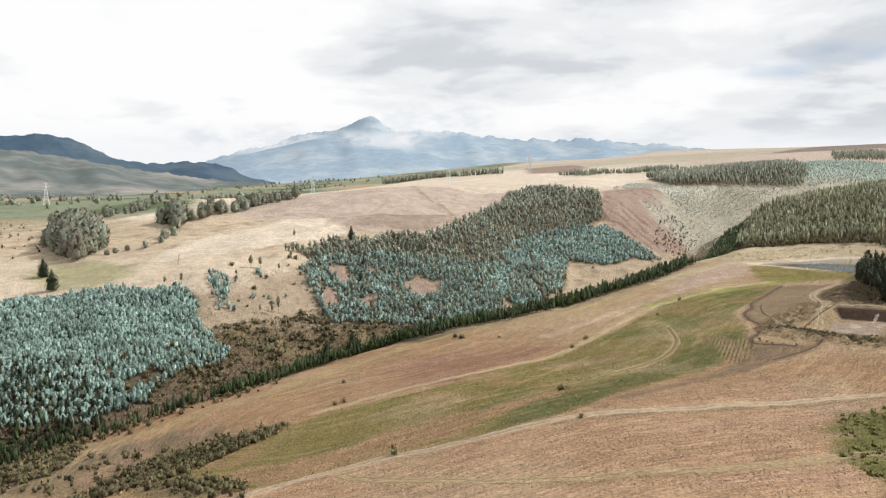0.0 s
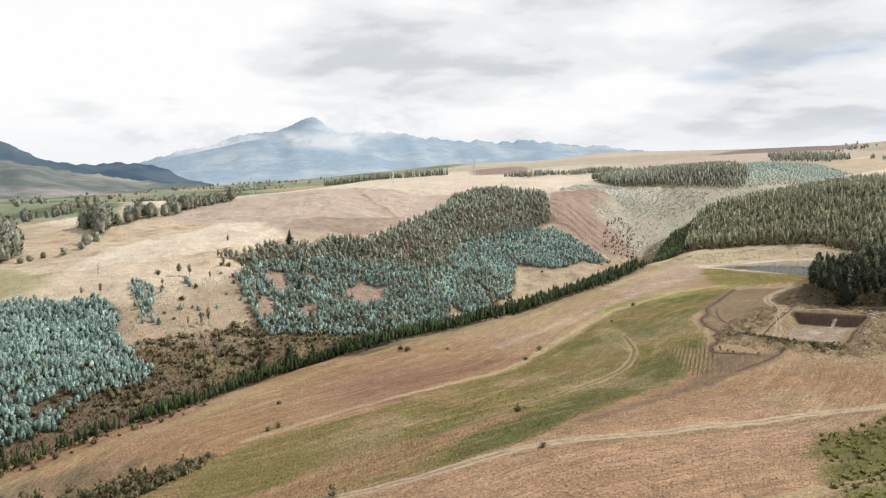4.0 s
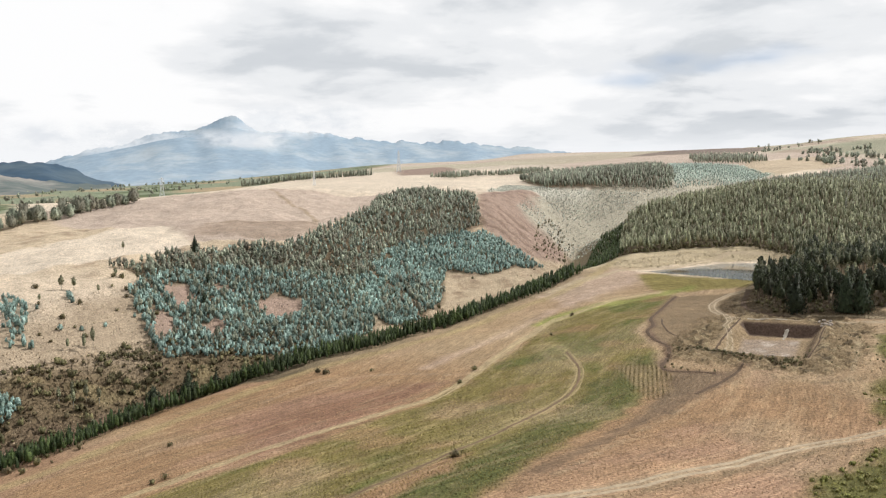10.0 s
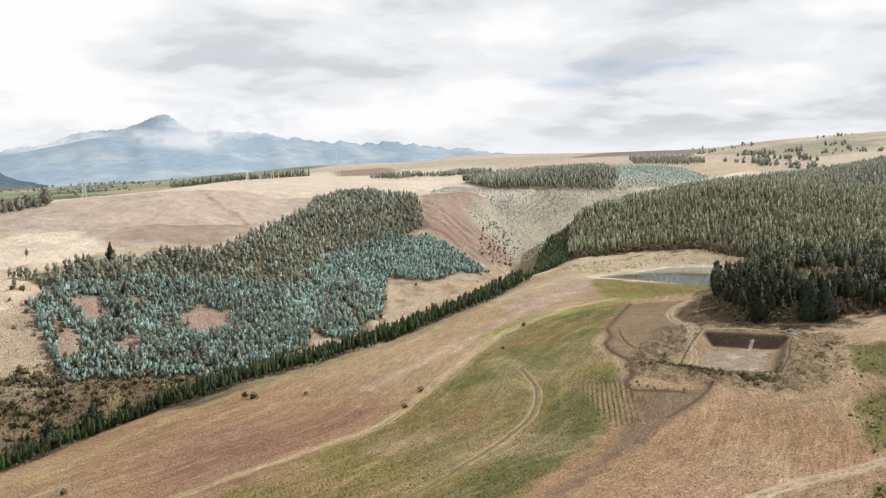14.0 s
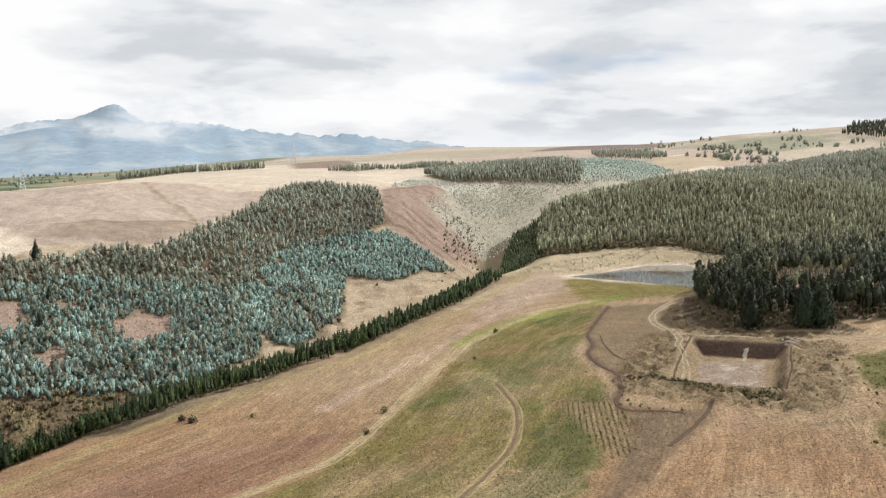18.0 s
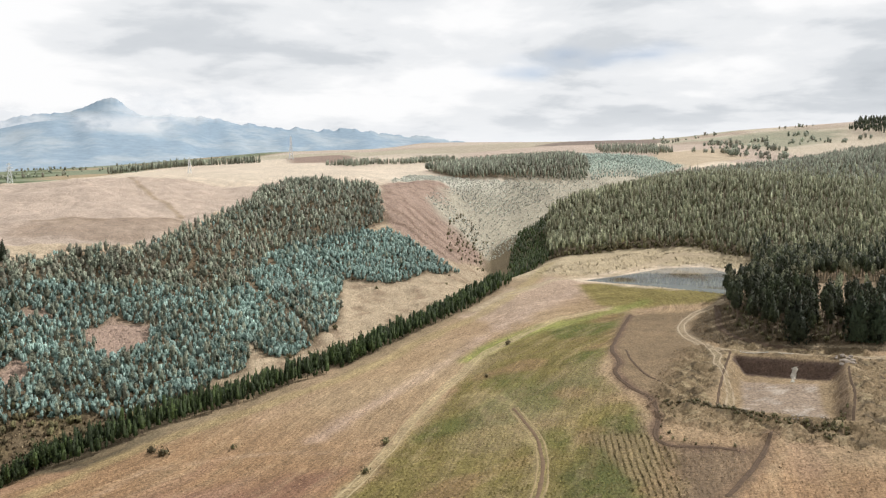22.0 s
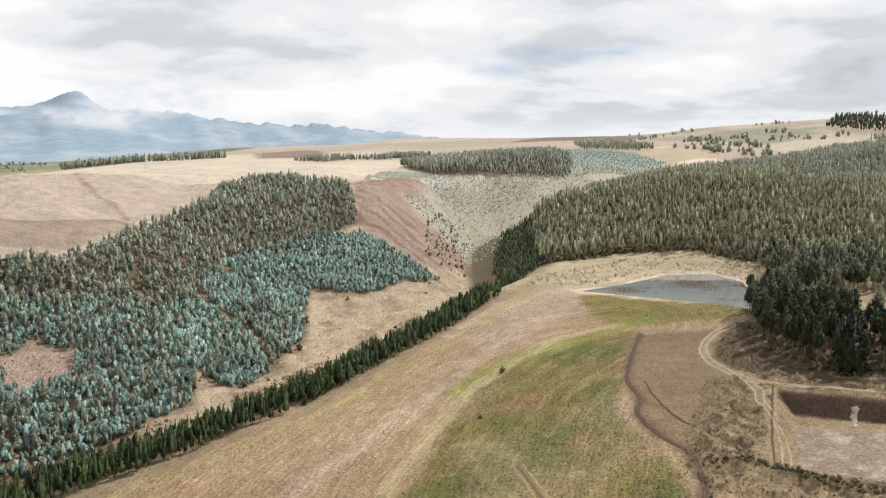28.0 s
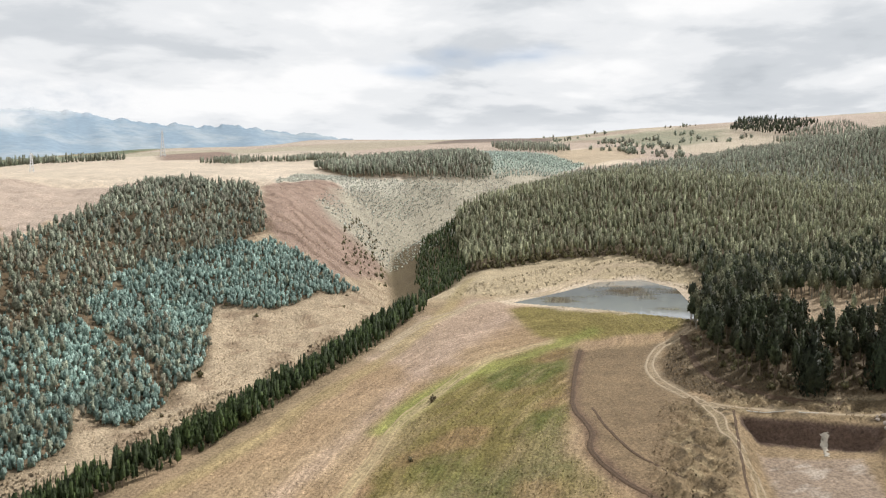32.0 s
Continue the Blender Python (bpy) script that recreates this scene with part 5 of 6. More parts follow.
# shrubs of the small gully, the pit's berm and the ditch
gully = along([(-92, 182), (-95, 171), (-99, 161), (-101, 153), (-110, 148), (-116, 142)], 1.6, (-1.2, 1.2), 36)
berm = along([(53, 290), (58, 288), (62, 282), (66, 276), (72, 271), (78, 267), (82, 265)], 0.8, (-0.4, 1.6), 37)
berm = np.concatenate([berm, along([(88, 277), (83, 270), (78, 264), (74, 261)], 1.0, (-0.6, 1.4), 137)])
berm2 = scatter([(84, 262), (112, 290), (122, 280), (96, 248)], 4.5, 38, keep=0.7)
lowers = along([(-96, 143), (-86, 140), (-75, 133)], 2.4, (-1.5, 2), 39)
edge = along([(-170, 178), (-150, 198), (-134, 216), (-118, 238)], 5, (-3, 4), 40)
ditch_side = along(DITCH[7:], 3.5, (-2.2, -0.6), 41)
forest("shrub", np.concatenate([gully, lowers, edge, scatter(SCRUB_GULLY, 2.0, 43), scatter(GULLY_BANK, 5.5, 143), scatter(GULLY_HEAD, 3.2, 144), scatter(DARK_FOOT, 2.4, 42)]), "green-brown shrub in a field gully", "shrub", 90, (-100, 165), (0.5, 1.5), "green-brown scrub along the field gully", "gully shrubs")
forest("shrub", np.concatenate([berm, berm2, ditch_side]), "low dark shrub on bare earth", "shrub", 60, (75, 270), (0.22, 0.6), "low dark scrub round the pit", "pit shrubs")
clumps_at = np.concatenate([scatter(CORNER, 2.3, 147, keep=0.55), scatter(CROP_EDGE, 2.6, 148, keep=0.45), scatter(RIGHT_CROP, 2.6, 149, keep=0.4)])
clumps_at = clumps_at[(clumps_at[:, 0] < 105) & (clumps_at[:, 1] > 125)]
forest("crop_clump", clumps_at, "leafy yellow-green crop plant in a corner field", "plant", 40, (55, 178), (0.5, 1.2), "leafy yellow-green crop standing in a corner field", "crop plants")
bushes = np.array([(-47, 288), (-62, 287), (-91, 232), (-84, 207), (-82, 209), (-15, 194), (-8, 160), (-46, 146), (-146, 176), (-141, 175), (-155, 162), (-152, 168), (-17, 268), (-13, 284), (26, 357), (15, 326), (-65, 289)])
forest("shrub", bushes, "lone dark shrub standing in the stubble", "shrub", 20, (0, 0), (0.7, 1.2), "", "field shrubs")


def stand(name, label, group, rows):
    k = KINDS[name]
    for n, (x, y, s, w) in enumerate(rows):
        ob = new(name)
        ob.matrix_basis = Matrix.LocRotScale((x, y, height(x, y)), Euler((0, 0, n * 1.7)), (s * w, s * w, s))
        tagged(ob, label, "tree", group)
        for nm, me in zip(("trunk", "crown"), k["near"][n % len(k["near"])]):
            new(nm, me).parent = ob


stand("gum_tree", "small gum tree on the dry slope", "slope trees", [(-178, 332, 0.55, 1.3), (-174, 334, 0.5, 1.4), (-165, 350, 0.4, 1.3), (-158, 355, 0.42, 1.5), (-154, 352, 0.4, 1.2), (-164, 334, 0.35, 1.3),
                                                                       (-176, 314, 0.3, 1.2), (-147, 292, 0.6, 0.8), (-146, 296, 0.75, 0.7), (-151, 289, 0.4, 1.0), (-182, 391, 0.45, 1.1), (-196, 300, 0.5, 1.0), (-202, 296, 0.4, 1.1)])
stand("young_blue_gum", "small blue-green gum on the dry slope", "slope trees", [(-168, 321, 0.9, 1.3), (-170, 323, 0.8, 1.3), (-166, 319, 0.6, 1.4), (-160, 300, 0.7, 1.2), (-155, 305, 0.6, 1.2), (-172, 306, 0.5, 1.3), (-150, 312, 0.6, 1.2), (-145, 325, 0.5, 1.2)])
stand("dark_conifer", "dark conifer standing in the scrub", "ravine conifers", [(-112, 268, 0.70, 1.15), (-104, 276, 0.76, 1.1), (-98, 284, 0.55, 1.0), (-104, 297, 0.42, 1.0), (-122, 268, 0.35, 1.1), (-154, 408, 0.62, 0.8), (-128, 352, 0.5, 0.8), (-134, 373, 0.45, 0.9), (-276, 306, 0.68, 1.1), (-251, 283, 0.72, 1.1)])
stand("gum_tree", "bare-stemmed gum tree in the brown scrub", "ravine gums", [(-135, 271, 0.55, 1.0), (-137, 267, 0.6, 0.9), (-132, 273, 0.5, 1.0), (-139, 270, 0.5, 0.9), (-141, 266, 0.45, 1.0), (-128, 262, 0.4, 1.1), (-152, 226, 0.5, 1.0), (-160, 212, 0.55, 1.0), (-166, 204, 0.5, 1.0)])

stand("gum_tree", "slender lone gum tree with a bare stem in a clearing", "clearing trees", [(137, 358, 0.95, 0.8), (146, 371, 0.8, 0.8), (141, 381, 0.85, 0.9), (152, 366, 0.7, 0.8), (133, 352, 0.6, 0.9), (158, 384, 0.8, 0.8)])

kind("broad_tree", 11.0, 0.28, 0.06, lambda u: 4.3 * math.sin((0.18 + 0.78 * u) * 3.0) ** 0.7 + 0.2, 240, 30, 0.75, OLIVE_GUM, BARK, limbs=6, lobes=16, slim=0.55, fat=0.85, tufts=(16, 8, 5, 4), tall=0.95)
rng = np.random.default_rng(51)
grove = scatter(GROVE, 7.5, 52)
stand("broad_tree", "broad grey-green tree in a dense grove", "grove trees", [(x, y, 0.8 + 0.7 * rng.random(), 0.95) for x, y in grove])
hedge = np.concatenate([along([(-310, 452), (-293, 464), (-284, 487), (-274, 511), (-269, 538), (-261, 561)], 5.5, (-3, 3.5), 53), along([(-419, 528), (-430, 567), (-434, 604), (-497, 727)], 9, (-4, 5), 54)])
stand("broad_tree", "grey-green tree in a hedge along the field edge", "hedge trees", [(x, y, 0.5 + 0.6 * rng.random(), 0.8) for x, y in hedge])
stand("broad_tree", "broad grey-green tree along the field edge", "hedge trees", [(-294, 446, 1.5, 1.0), (-300, 455, 1.7, 0.95), (-306, 462, 1.4, 1.0), (-287, 440, 1.2, 1.0), (-283, 430, 0.9, 1.0), (-275, 404, 0.55, 1.0), (-270, 398, 0.5, 1.0), (-272, 410, 0.6, 1.0), (-267, 374, 0.35, 1.1), (-262, 382, 0.4, 1.1), (-285, 364, 0.3, 1.2), (-281, 366, 0.3, 1.2), (-276, 370, 0.3, 1.2)])
forest("shrub", scatter([(-520, 540), (-380, 441), (-335, 370), (-350, 340), (-480, 380)], 9, 55, keep=0.5), "low shrub", "shrub", 0, (0, 0), (0.6, 1.6), "olive scrub on a dry hillock")
# tree lines and copses far off
forest("grey_gum_tree", along([(-330, 1010), (-165, 1040)], 3.2, (-7, 7), 61), "far grey-green tree", "tree", 0, (0, 0), (0.45, 1.0), "long row of dark gum trees on the far plateau", "", 1.6)
forest("grey_gum_tree", along([(-60, 880), (-40, 950), (20, 960), (60, 1060)], 4.4, (-16, 16), 63), "far grey-green tree", "tree", 0, (0, 0), (0.3, 0.75), "open copse of gum trees on the far plateau", "", 1.6)
hill = [(842, 2456), (860, 2440), (700, 2000), (578, 1413), (590, 1420), (565, 1405), (474, 1143), (480, 1150), (490, 1110), (497, 1100), (490, 1065), (500, 1060), (510, 1075), (765, 1899), (804, 1525), (812, 1530), (755, 1397), (765, 1390), (824, 1434), (1182, 1903),
        (460, 1120), (450, 1160), (440, 1180), (430, 1200), (520, 1050), (530, 1040), (650, 1300), (660, 1310), (700, 1350), (940, 1560), (930, 1550), (600, 1750), (610, 1760), (640, 1780), (420, 1230), (400, 1260), (380, 1300)]
hill = np.repeat(np.array(hill, float), 2, 0) + np.random.default_rng(65).normal(0, 7, (len(hill) * 2, 2))
hill = np.concatenate([hill, np.repeat(np.array([(548, 1396), (558, 1351), (481, 1156), (477, 1115), (553, 1227), (560, 1190), (520, 1250), (844, 1625), (635, 1400)], float), 9, 0) + np.random.default_rng(66).normal(0, 13, (81, 2))])
crest = [along([(560, 1700), (640, 1760), (760, 1800)], 22, (-5, 5), 66), along([(900, 1800), (1010, 1840)], 18, (-6, 6), 67)]
forest("broad_tree", np.concatenate([hill] + crest), "far tree on the hillside", "tree", 0, (0, 0), (0.45, 1.1), "copses on the far hillside fields")
forest("dark_gum_tree", scatter([(960, 1640), (1080, 1790), (1150, 1760), (1180, 1640), (1010, 1530)], 9, 68), "dark tree", "tree", 0, (0, 0), (1.2, 1.9), "dark wood on the far hilltop")
# greyer leaves again, in place of haze over this wood
forest("olive_gum_tree", scatter([(795, 1282), (953, 1374), (1010, 1530), (1180, 1640), (1250, 1640), (1150, 1400), (850, 1030), (700, 1010)], 9, 69), "dark tree", "tree", 0, (0, 0), (0.9, 1.3), "dark wood covering the upper hillside")
rng = np.random.default_rng(70)
vx = rng.uniform(-2100, -480, 3600)
vy = rng.uniform(640, 2300, 3600)
keep = (np.abs(wobble(vx, vy, 300, 71)) < 0.10) & (vx < -380 - 0.25 * (vy - 600)) | (rng.random(3600) < 0.06)
forest("broad_tree", np.stack([vx, vy], 1)[keep], "tree in the valley", "tree", 0, (0, 0), (0.4, 1.0), "hedges and copses in the green valley")


# ---- tracks: worn wheel ruts lying on the ground ----
def smooth_line(line, step=1.2):
    p = np.array(line, float)
    s = np.r_[0, np.cumsum(np.hypot(*np.diff(p, axis=0).T))]
    u = np.arange(0, s[-1], step)
    k = knots(s, u)
    return k @ p


def ribbon(name, line, offsets, lifts, material, parent=None, wave=0.12, seed=0, fade=False):
    """A strip draped on the ground along a line: offsets across it and lifts above the ground."""
    p = smooth_line(line)
    t = np.gradient(p, axis=0)
    t /= np.linalg.norm(t, axis=1)[:, None]
    nrm = np.stack([t[:, 1], -t[:, 0]], 1)
    s = np.arange(len(p)) * 1.2
    cols = []
    worn = 0.06 * wobble(s, s * 0 + seed, 7, seed + 4) + 0.03 * wobble(s, s * 0 + seed, 2.5, seed + 5) - 0.03
    for o, l in zip(offsets, lifts):
        q = p + nrm * (o + wave * wobble(s, s * 0, 9, seed) + 0.5 * wave * wobble(s, s * 0 + 3 * o, 3.0, seed + 2))[:, None]
        cols.append(np.c_[q, ground_z(q[:, 0], q[:, 1]) + l + (worn if fade else 0)])
    me = fast_mesh(name, np.concatenate(cols), grid_faces(len(cols), len(p)), True)
    me.materials.append(material)
    ob = new(name, me)
    ob.parent = parent
    return ob


def wheel_track(line, gauge, rut, label, seed, material=TRACK):
    root = tagged(new("dirt_track"), label, "track", "dirt tracks", "structure")
    for k in (-1, 1):
        c = k * gauge / 2
        ribbon("rut", line, (c - rut, c - rut * 0.45, c + rut * 0.45, c + rut), (-0.04, 0.11, 0.10, -0.04), material, root, 0.2, seed + k, material is not TRACK)
    return root


wheel_track(MAIN_TRACK, 1.9, 0.5, "pale dirt track with two wheel ruts between stubble fields", 1)
wheel_track(LOWER_TRACK, 1.8, 0.3, "faint dirt track along a field edge", 2, GRASS_TRACK)
wheel_track(LOOP_TRACK, 1.8, 0.36, "pale dirt track curving round a stand of trees", 3)
wheel_track(PIT_TRACK, 1.5, 0.3, "pale dirt track beside the dug pit", 4)
wheel_track(FIELD_TRACK, 2.2, 0.24, "grassy field track with two pale ruts", 5, RUT)
hook = tagged(new("dirt_track"), "hooked tractor track worn through the crop", "track", "dirt tracks", "structure")
for side in (-1, 1):
    ribbon("shoulder", HOOK_TRACK[2:9], (side * 1.05 - 0.32, side * 1.05 - 0.12, side * 1.05 + 0.12, side * 1.05 + 0.32), (-0.04, 0.10, 0.10, -0.04), GRASS_TRACK, hook, 0.2, 6 + side, True)
ribbon("rut", HOOK_TRACK[2:], (-0.5, -0.25, 0.25, 0.5), (-0.04, 0.06, 0.06, -0.04), DARK_RUT, hook, 0.2, 16)
wheel_track(SHORE_TRACK, 2.2, 0.35, "sandy track along the pond shore", 8)
# earth darkened so that shallow cuts read as deep and shaded
TRENCH = plain_material("shaded_dug_earth", (0.105, 0.07, 0.045), spread=0.4, scale=1.2)


def trench(line, w, label, seed):
    """An open cut with low banks thrown up on both sides."""
    tagged(ribbon("ditch", line, (-1.9 * w, -w, -0.45 * w, 0.0, 0.45 * w, w, 1.9 * w), (-0.06, 0.06 + 0.30 * w, 0.06 + 0.22 * w, 0.08, 0.06 + 0.24 * w, 0.06 + 0.34 * w, -0.06), TRENCH, None, 0.25, seed), label, "ditch", "ditches", "structure")


trench(DITCH, 0.36, "dark earth ditch bordering the crop", 1)
trench(LOT_TRACK, 0.2, "shallow ditch across the dry lot", 6)
trench(DIAGONAL[:4], 0.3, "dark ditch between two fields", 2)
trench(CANAL, 0.62, "dark water channel round the trees", 3)
trench([(82, 319), (76, 309), (71, 300), (66, 291), (62, 283)], 0.2, "narrow dark trench beside the pit", 4)
trench([(102, 297), (98, 290), (93, 281), (88, 273), (84, 267)], 0.2, "narrow dark trench beside the pit", 5)


# ---- pylons ----
def bar(bm, a, b, r):
    a, b = Vector(a), Vector(b)
    d = b - a
    g = bmesh.ops.create_cone(bm, segments=5, radius1=r, radius2=r, depth=d.length, cap_ends=True)
    bmesh.ops.transform(bm, matrix=Matrix.Translation((a + b) / 2) @ d.to_track_quat("Z", "Y").to_matrix().to_4x4(), verts=g["verts"])


def part(name, bm, material, parent, label=""):
    me = bpy.data.meshes.new(name)
    bm.to_mesh(me)
    bm.free()
    me.materials.append(material)
    ob = new(name, me)
    ob.parent = parent
    if label:
        ob["label"] = label
    return ob


def pylon(x, y, h, wide, arms, label, turn=0.0, thick=0.28):
    root = tagged(new("pylon"), label, "pylon", "pylons")
    root.location, root.rotation_euler = (x, y, height(x, y)), (0, 0, turn)
    half = lambda z: wide * (1 - z / h) ** 1.2 + 0.35
    for cx, cy in ((-1, -1), (1, -1), (1, 1), (-1, 1)):
        zs = np.linspace(-0.3, h, 8)
        vs = [(cx * half(max(z, 0)) + thick * math.cos(q), cy * half(max(z, 0)) + thick * math.sin(q), z) for z in zs for q in (0.8, 2.4, 3.9, 5.5)]
        fs = [(4 * i + j, 4 * i + (j + 1) % 4, 4 * i + 4 + (j + 1) % 4, 4 * i + 4 + j) for i in range(7) for j in range(4)]
        me = fast_mesh("leg", vs, fs)
        me.materials.append(STEEL)
        new("leg", me).parent = root
    for k in range(7):
        a, b = h * k / 7, h * (k + 1) / 7
        for (ux, uy), (vx, vy) in (((-1, -1), (1, -1)), ((1, -1), (1, 1)), ((1, 1), (-1, 1)), ((-1, 1), (-1, -1))):
            for p, q in (((ux * half(a), uy * half(a), a), (vx * half(b), vy * half(b), b)), ((vx * half(a), vy * half(a), a), (ux * half(b), uy * half(b), b))):
                bm = bmesh.new()
                bar(bm, p, q, thick * 0.6)
                part("brace", bm, STEEL, root)
    for z, w in arms:
        bm = bmesh.new()
        for s in (-1, 1):
            bar(bm, (0, 0, z), (s * w, 0, z), thick)
            bar(bm, (0, 0, z + 1.2), (s * w, 0, z), thick * 0.6)
        arm = part("crossarm", bm, STEEL, root)
        for s in (-1, 1):
            bm = bmesh.new()
            for k in range(3):
                g = bmesh.ops.create_cone(bm, segments=6, radius1=0.2, radius2=0.12, depth=0.25, cap_ends=True)
                bmesh.ops.translate(bm, verts=g["verts"], vec=(s * w * 0.96, 0, z - 0.25 - 0.3 * k))
            part("insulator", bm, PALE_BARK, arm, "brown ribbed insulator")


pylon(-423, 972, 27, 3.0, ((18, 3.2), (21.5, 3.2), (25, 2.6)), "pale grey steel lattice pylon at the plateau's edge", 0.4)
pylon(-150, 1215, 33, 2.6, ((29, 1.6),), "tall pale steel lattice mast on the plateau", 0.2, 0.4)
pylon(-636, 715, 25, 2.8, ((17, 3.0), (20.5, 3.0), (23.5, 2.5)), "pale grey steel lattice pylon in the valley", 0.6, 0.15)
pylon(-184, 790, 14, 1.0, ((12.5, 1.2),), "slim pale steel mast behind the ridge", 0.1, 0.14)

# ---- the pit's small things ----
CHALK = plain_material("pale_earth", (0.46, 0.42, 0.35), spread=0.3, scale=1.5)
PIPE = plain_material("pale_pipe", (0.70, 0.68, 0.62), 0.5, 0.1, 2.0)
def spill(cx, cy, wide, seed):
    """Pale earth run down the pit's back wall: a broad head, a narrow foot."""
    rng = np.random.default_rng(seed)
    down = np.array([-0.55, -0.83])
    side = np.array([0.83, -0.55])
    n, m = 16, 7
    vs = []
    for i in range(n):
        f = i / (n - 1)
        w = wide * (0.55 + 0.75 * math.exp(-((f - 0.22) / 0.2) ** 2) + 0.25 * math.exp(-((f - 0.95) / 0.15) ** 2)) * (0.9 + 0.2 * rng.random())
        for j in range(m):
            g = j / (m - 1) * 2 - 1
            p = np.array([cx, cy]) + down * f * 6.2 + side * (g * w + 0.2 * rng.normal())
            vs.append((p[0], p[1], height(p[0], p[1]) + 0.30 * (1 - g * g) - 0.10 + 0.05 * rng.random()))
    me = fast_mesh("earth_spill", vs, grid_faces(n, m), True)
    me.materials.append(CHALK)
    tagged(new("earth_spill", me), "whitish earth spilled down the wall of a dug pit", "spoil")


spill(93.5, 306.5, 0.75, 3)


def pipe(a, b, r):
    root = tagged(new("water_pipe"), "pale plastic pipe lying on the pit's rim", "pipe", "pipes")
    root.location = (a[0], a[1], height(*a))
    bm = bmesh.new()
    p = [Vector((a[0] + (b[0] - a[0]) * k / 4, a[1] + (b[1] - a[1]) * k / 4, 0)) for k in range(5)]
    p = [Vector((v.x, v.y, height(v.x, v.y) + r)) - Vector(root.location) for v in p]
    for u, v in zip(p[:-1], p[1:]):
        bar(bm, u, v, r)
    tube_ob = part("tube", bm, PIPE, root)
    bm = bmesh.new()
    bar(bm, p[2] - Vector((0.12, -0.1, 0)), p[2] + Vector((0.12, -0.1, 0)), r * 1.35)
    part("collar", bm, PIPE, tube_ob)


pipe((84, 317.5), (90, 313.5), 0.09)
pipe((92, 312.0), (95, 310.0), 0.08)
ROCK = plain_material("broken_rock", (0.36, 0.31, 0.26), spread=0.35, scale=2.0)


def rock(x, y, r, seed, label, group):
    rng = np.random.default_rng(seed)
    bm = bmesh.new()
    bmesh.ops.create_icosphere(bm, subdivisions=1, radius=r)
    for v in bm.verts:
        v.co *= 0.75 + 0.5 * rng.random()
        v.co.z *= 0.65
    me = bpy.data.meshes.new("stone")
    bm.to_mesh(me)
    bm.free()
    me.materials.append(ROCK)
    ob = new("stone", me)
    ob.location = (x, y, height(x, y) + r * 0.2)
    tagged(ob, label, "stone", group)


rng = np.random.default_rng(81)
for n in range(22):
    rock(104.5 + rng.normal(0, 1.6), 301.5 + rng.normal(0, 1.4), 0.25 + 0.5 * rng.random(), 200 + n, "broken grey-brown stone heaped at the pit's corner", "stone heap")
for n in range(14):
    rock(75 + rng.normal(0, 2.2), 271.5 + rng.normal(0, 0.7), 0.2 + 0.3 * rng.random(), 300 + n, "pale broken stone on the pit's berm", "berm stones")

# ---- stubble and crop: rows of stalks on the near fields ----
def crop(name, keep_fn, x0, x1, y0, y1, row, step, turn, tall, colours, label, seed):
    rng = np.random.default_rng(seed)
    l = max(x1 - x0, y1 - y0) * 0.8
    u, v = (a.ravel() for a in np.meshgrid(np.arange(-l, l, row), np.arange(-l, l, step)))
    u = u + rng.normal(0, row * (0.06 if row > 1.25 else 0.22), len(u))
    v = v + rng.normal(0, step * 0.4, len(v))
    c, s = math.cos(turn), math.sin(turn)
    x, y = (x0 + x1) / 2 + u * c - v * s, (y0 + y1) / 2 + u * s + v * c
    m = (x > x0) & (x < x1) & (y > y0) & (y < y1)
    x, y = x[m], y[m]
    m = keep_fn(x, y, rng)
    x, y = x[m], y[m]
    z, n = ground_z(x, y), len(x)
    a, h = rng.random(n) * 6.283, tall * (0.55 + 0.9 * rng.random(n))
    w = h * 0.55
    dx, dy = np.cos(a) * w, np.sin(a) * w
    lx, ly = rng.normal(0, 0.25, n) * h, rng.normal(0, 0.25, n) * h
    vs = np.stack([np.stack([x - dx, y - dy, z - 0.03], 1), np.stack([x + dx, y + dy, z - 0.03], 1), np.stack([x + lx + dx * 0.5, y + ly + dy * 0.5, z + h], 1), np.stack([x + lx - dx * 0.6, y + ly - dy * 0.6, z + h * 0.8], 1)], 1)
    vs = facing(vs, np.array([[0.0, -0.75, 0.65]]))
    me = fast_mesh(name, vs.reshape(-1, 3), np.arange(4 * n).reshape(-1, 4))
    tone = me.attributes.new("cover", "FLOAT_COLOR", "POINT")
    tone.data.foreach_set("color", np.repeat(np.concatenate([cover_at(x, y), np.ones((n, 1))], 1), 4, 0).astype(np.float32).ravel())
    me.materials.append(stalk_material(name + "_stalks", *colours))
    up = np.stack([lx / h * 0.8 + rng.normal(0, 0.25, n), ly / h * 0.8 + rng.normal(0, 0.25, n), np.ones(n)], 1)
    set_normals(me, np.repeat(up / np.linalg.norm(up, axis=1)[:, None], 4, 0))
    tagged(new(name, me), label, "crop", kind="stuff")


def on_stubble(x, y, rng):
    d = off_line(x, y, RAVINE)[0]
    m = (d < -25) & (in_poly(x, y, GREEN_BAND) < -1) & (in_poly(x, y, LOT) < 0) & (in_poly(x, y, PIT) < -16) & (in_poly(x, y, CLUMP) < 0) & (in_poly(x, y, CORNER) < 0) & (in_poly(x, y, DAM) < 0) & (in_poly(x, y, FOREST) < -4)
    for line, w in ((MAIN_TRACK, 2.3), (LOWER_TRACK, 1.6), (LOOP_TRACK, 2.0), (FIELD_TRACK, 2.0), (RED_LINE, 1.0), (DIAGONAL, 1.6), (SHORE_TRACK, 3)):
        m &= np.abs(off_line(x, y, line)[0]) > w
    return m & (wobble(x, y, 17, 90) + rng.normal(0, 0.5, len(x)) > -0.7)


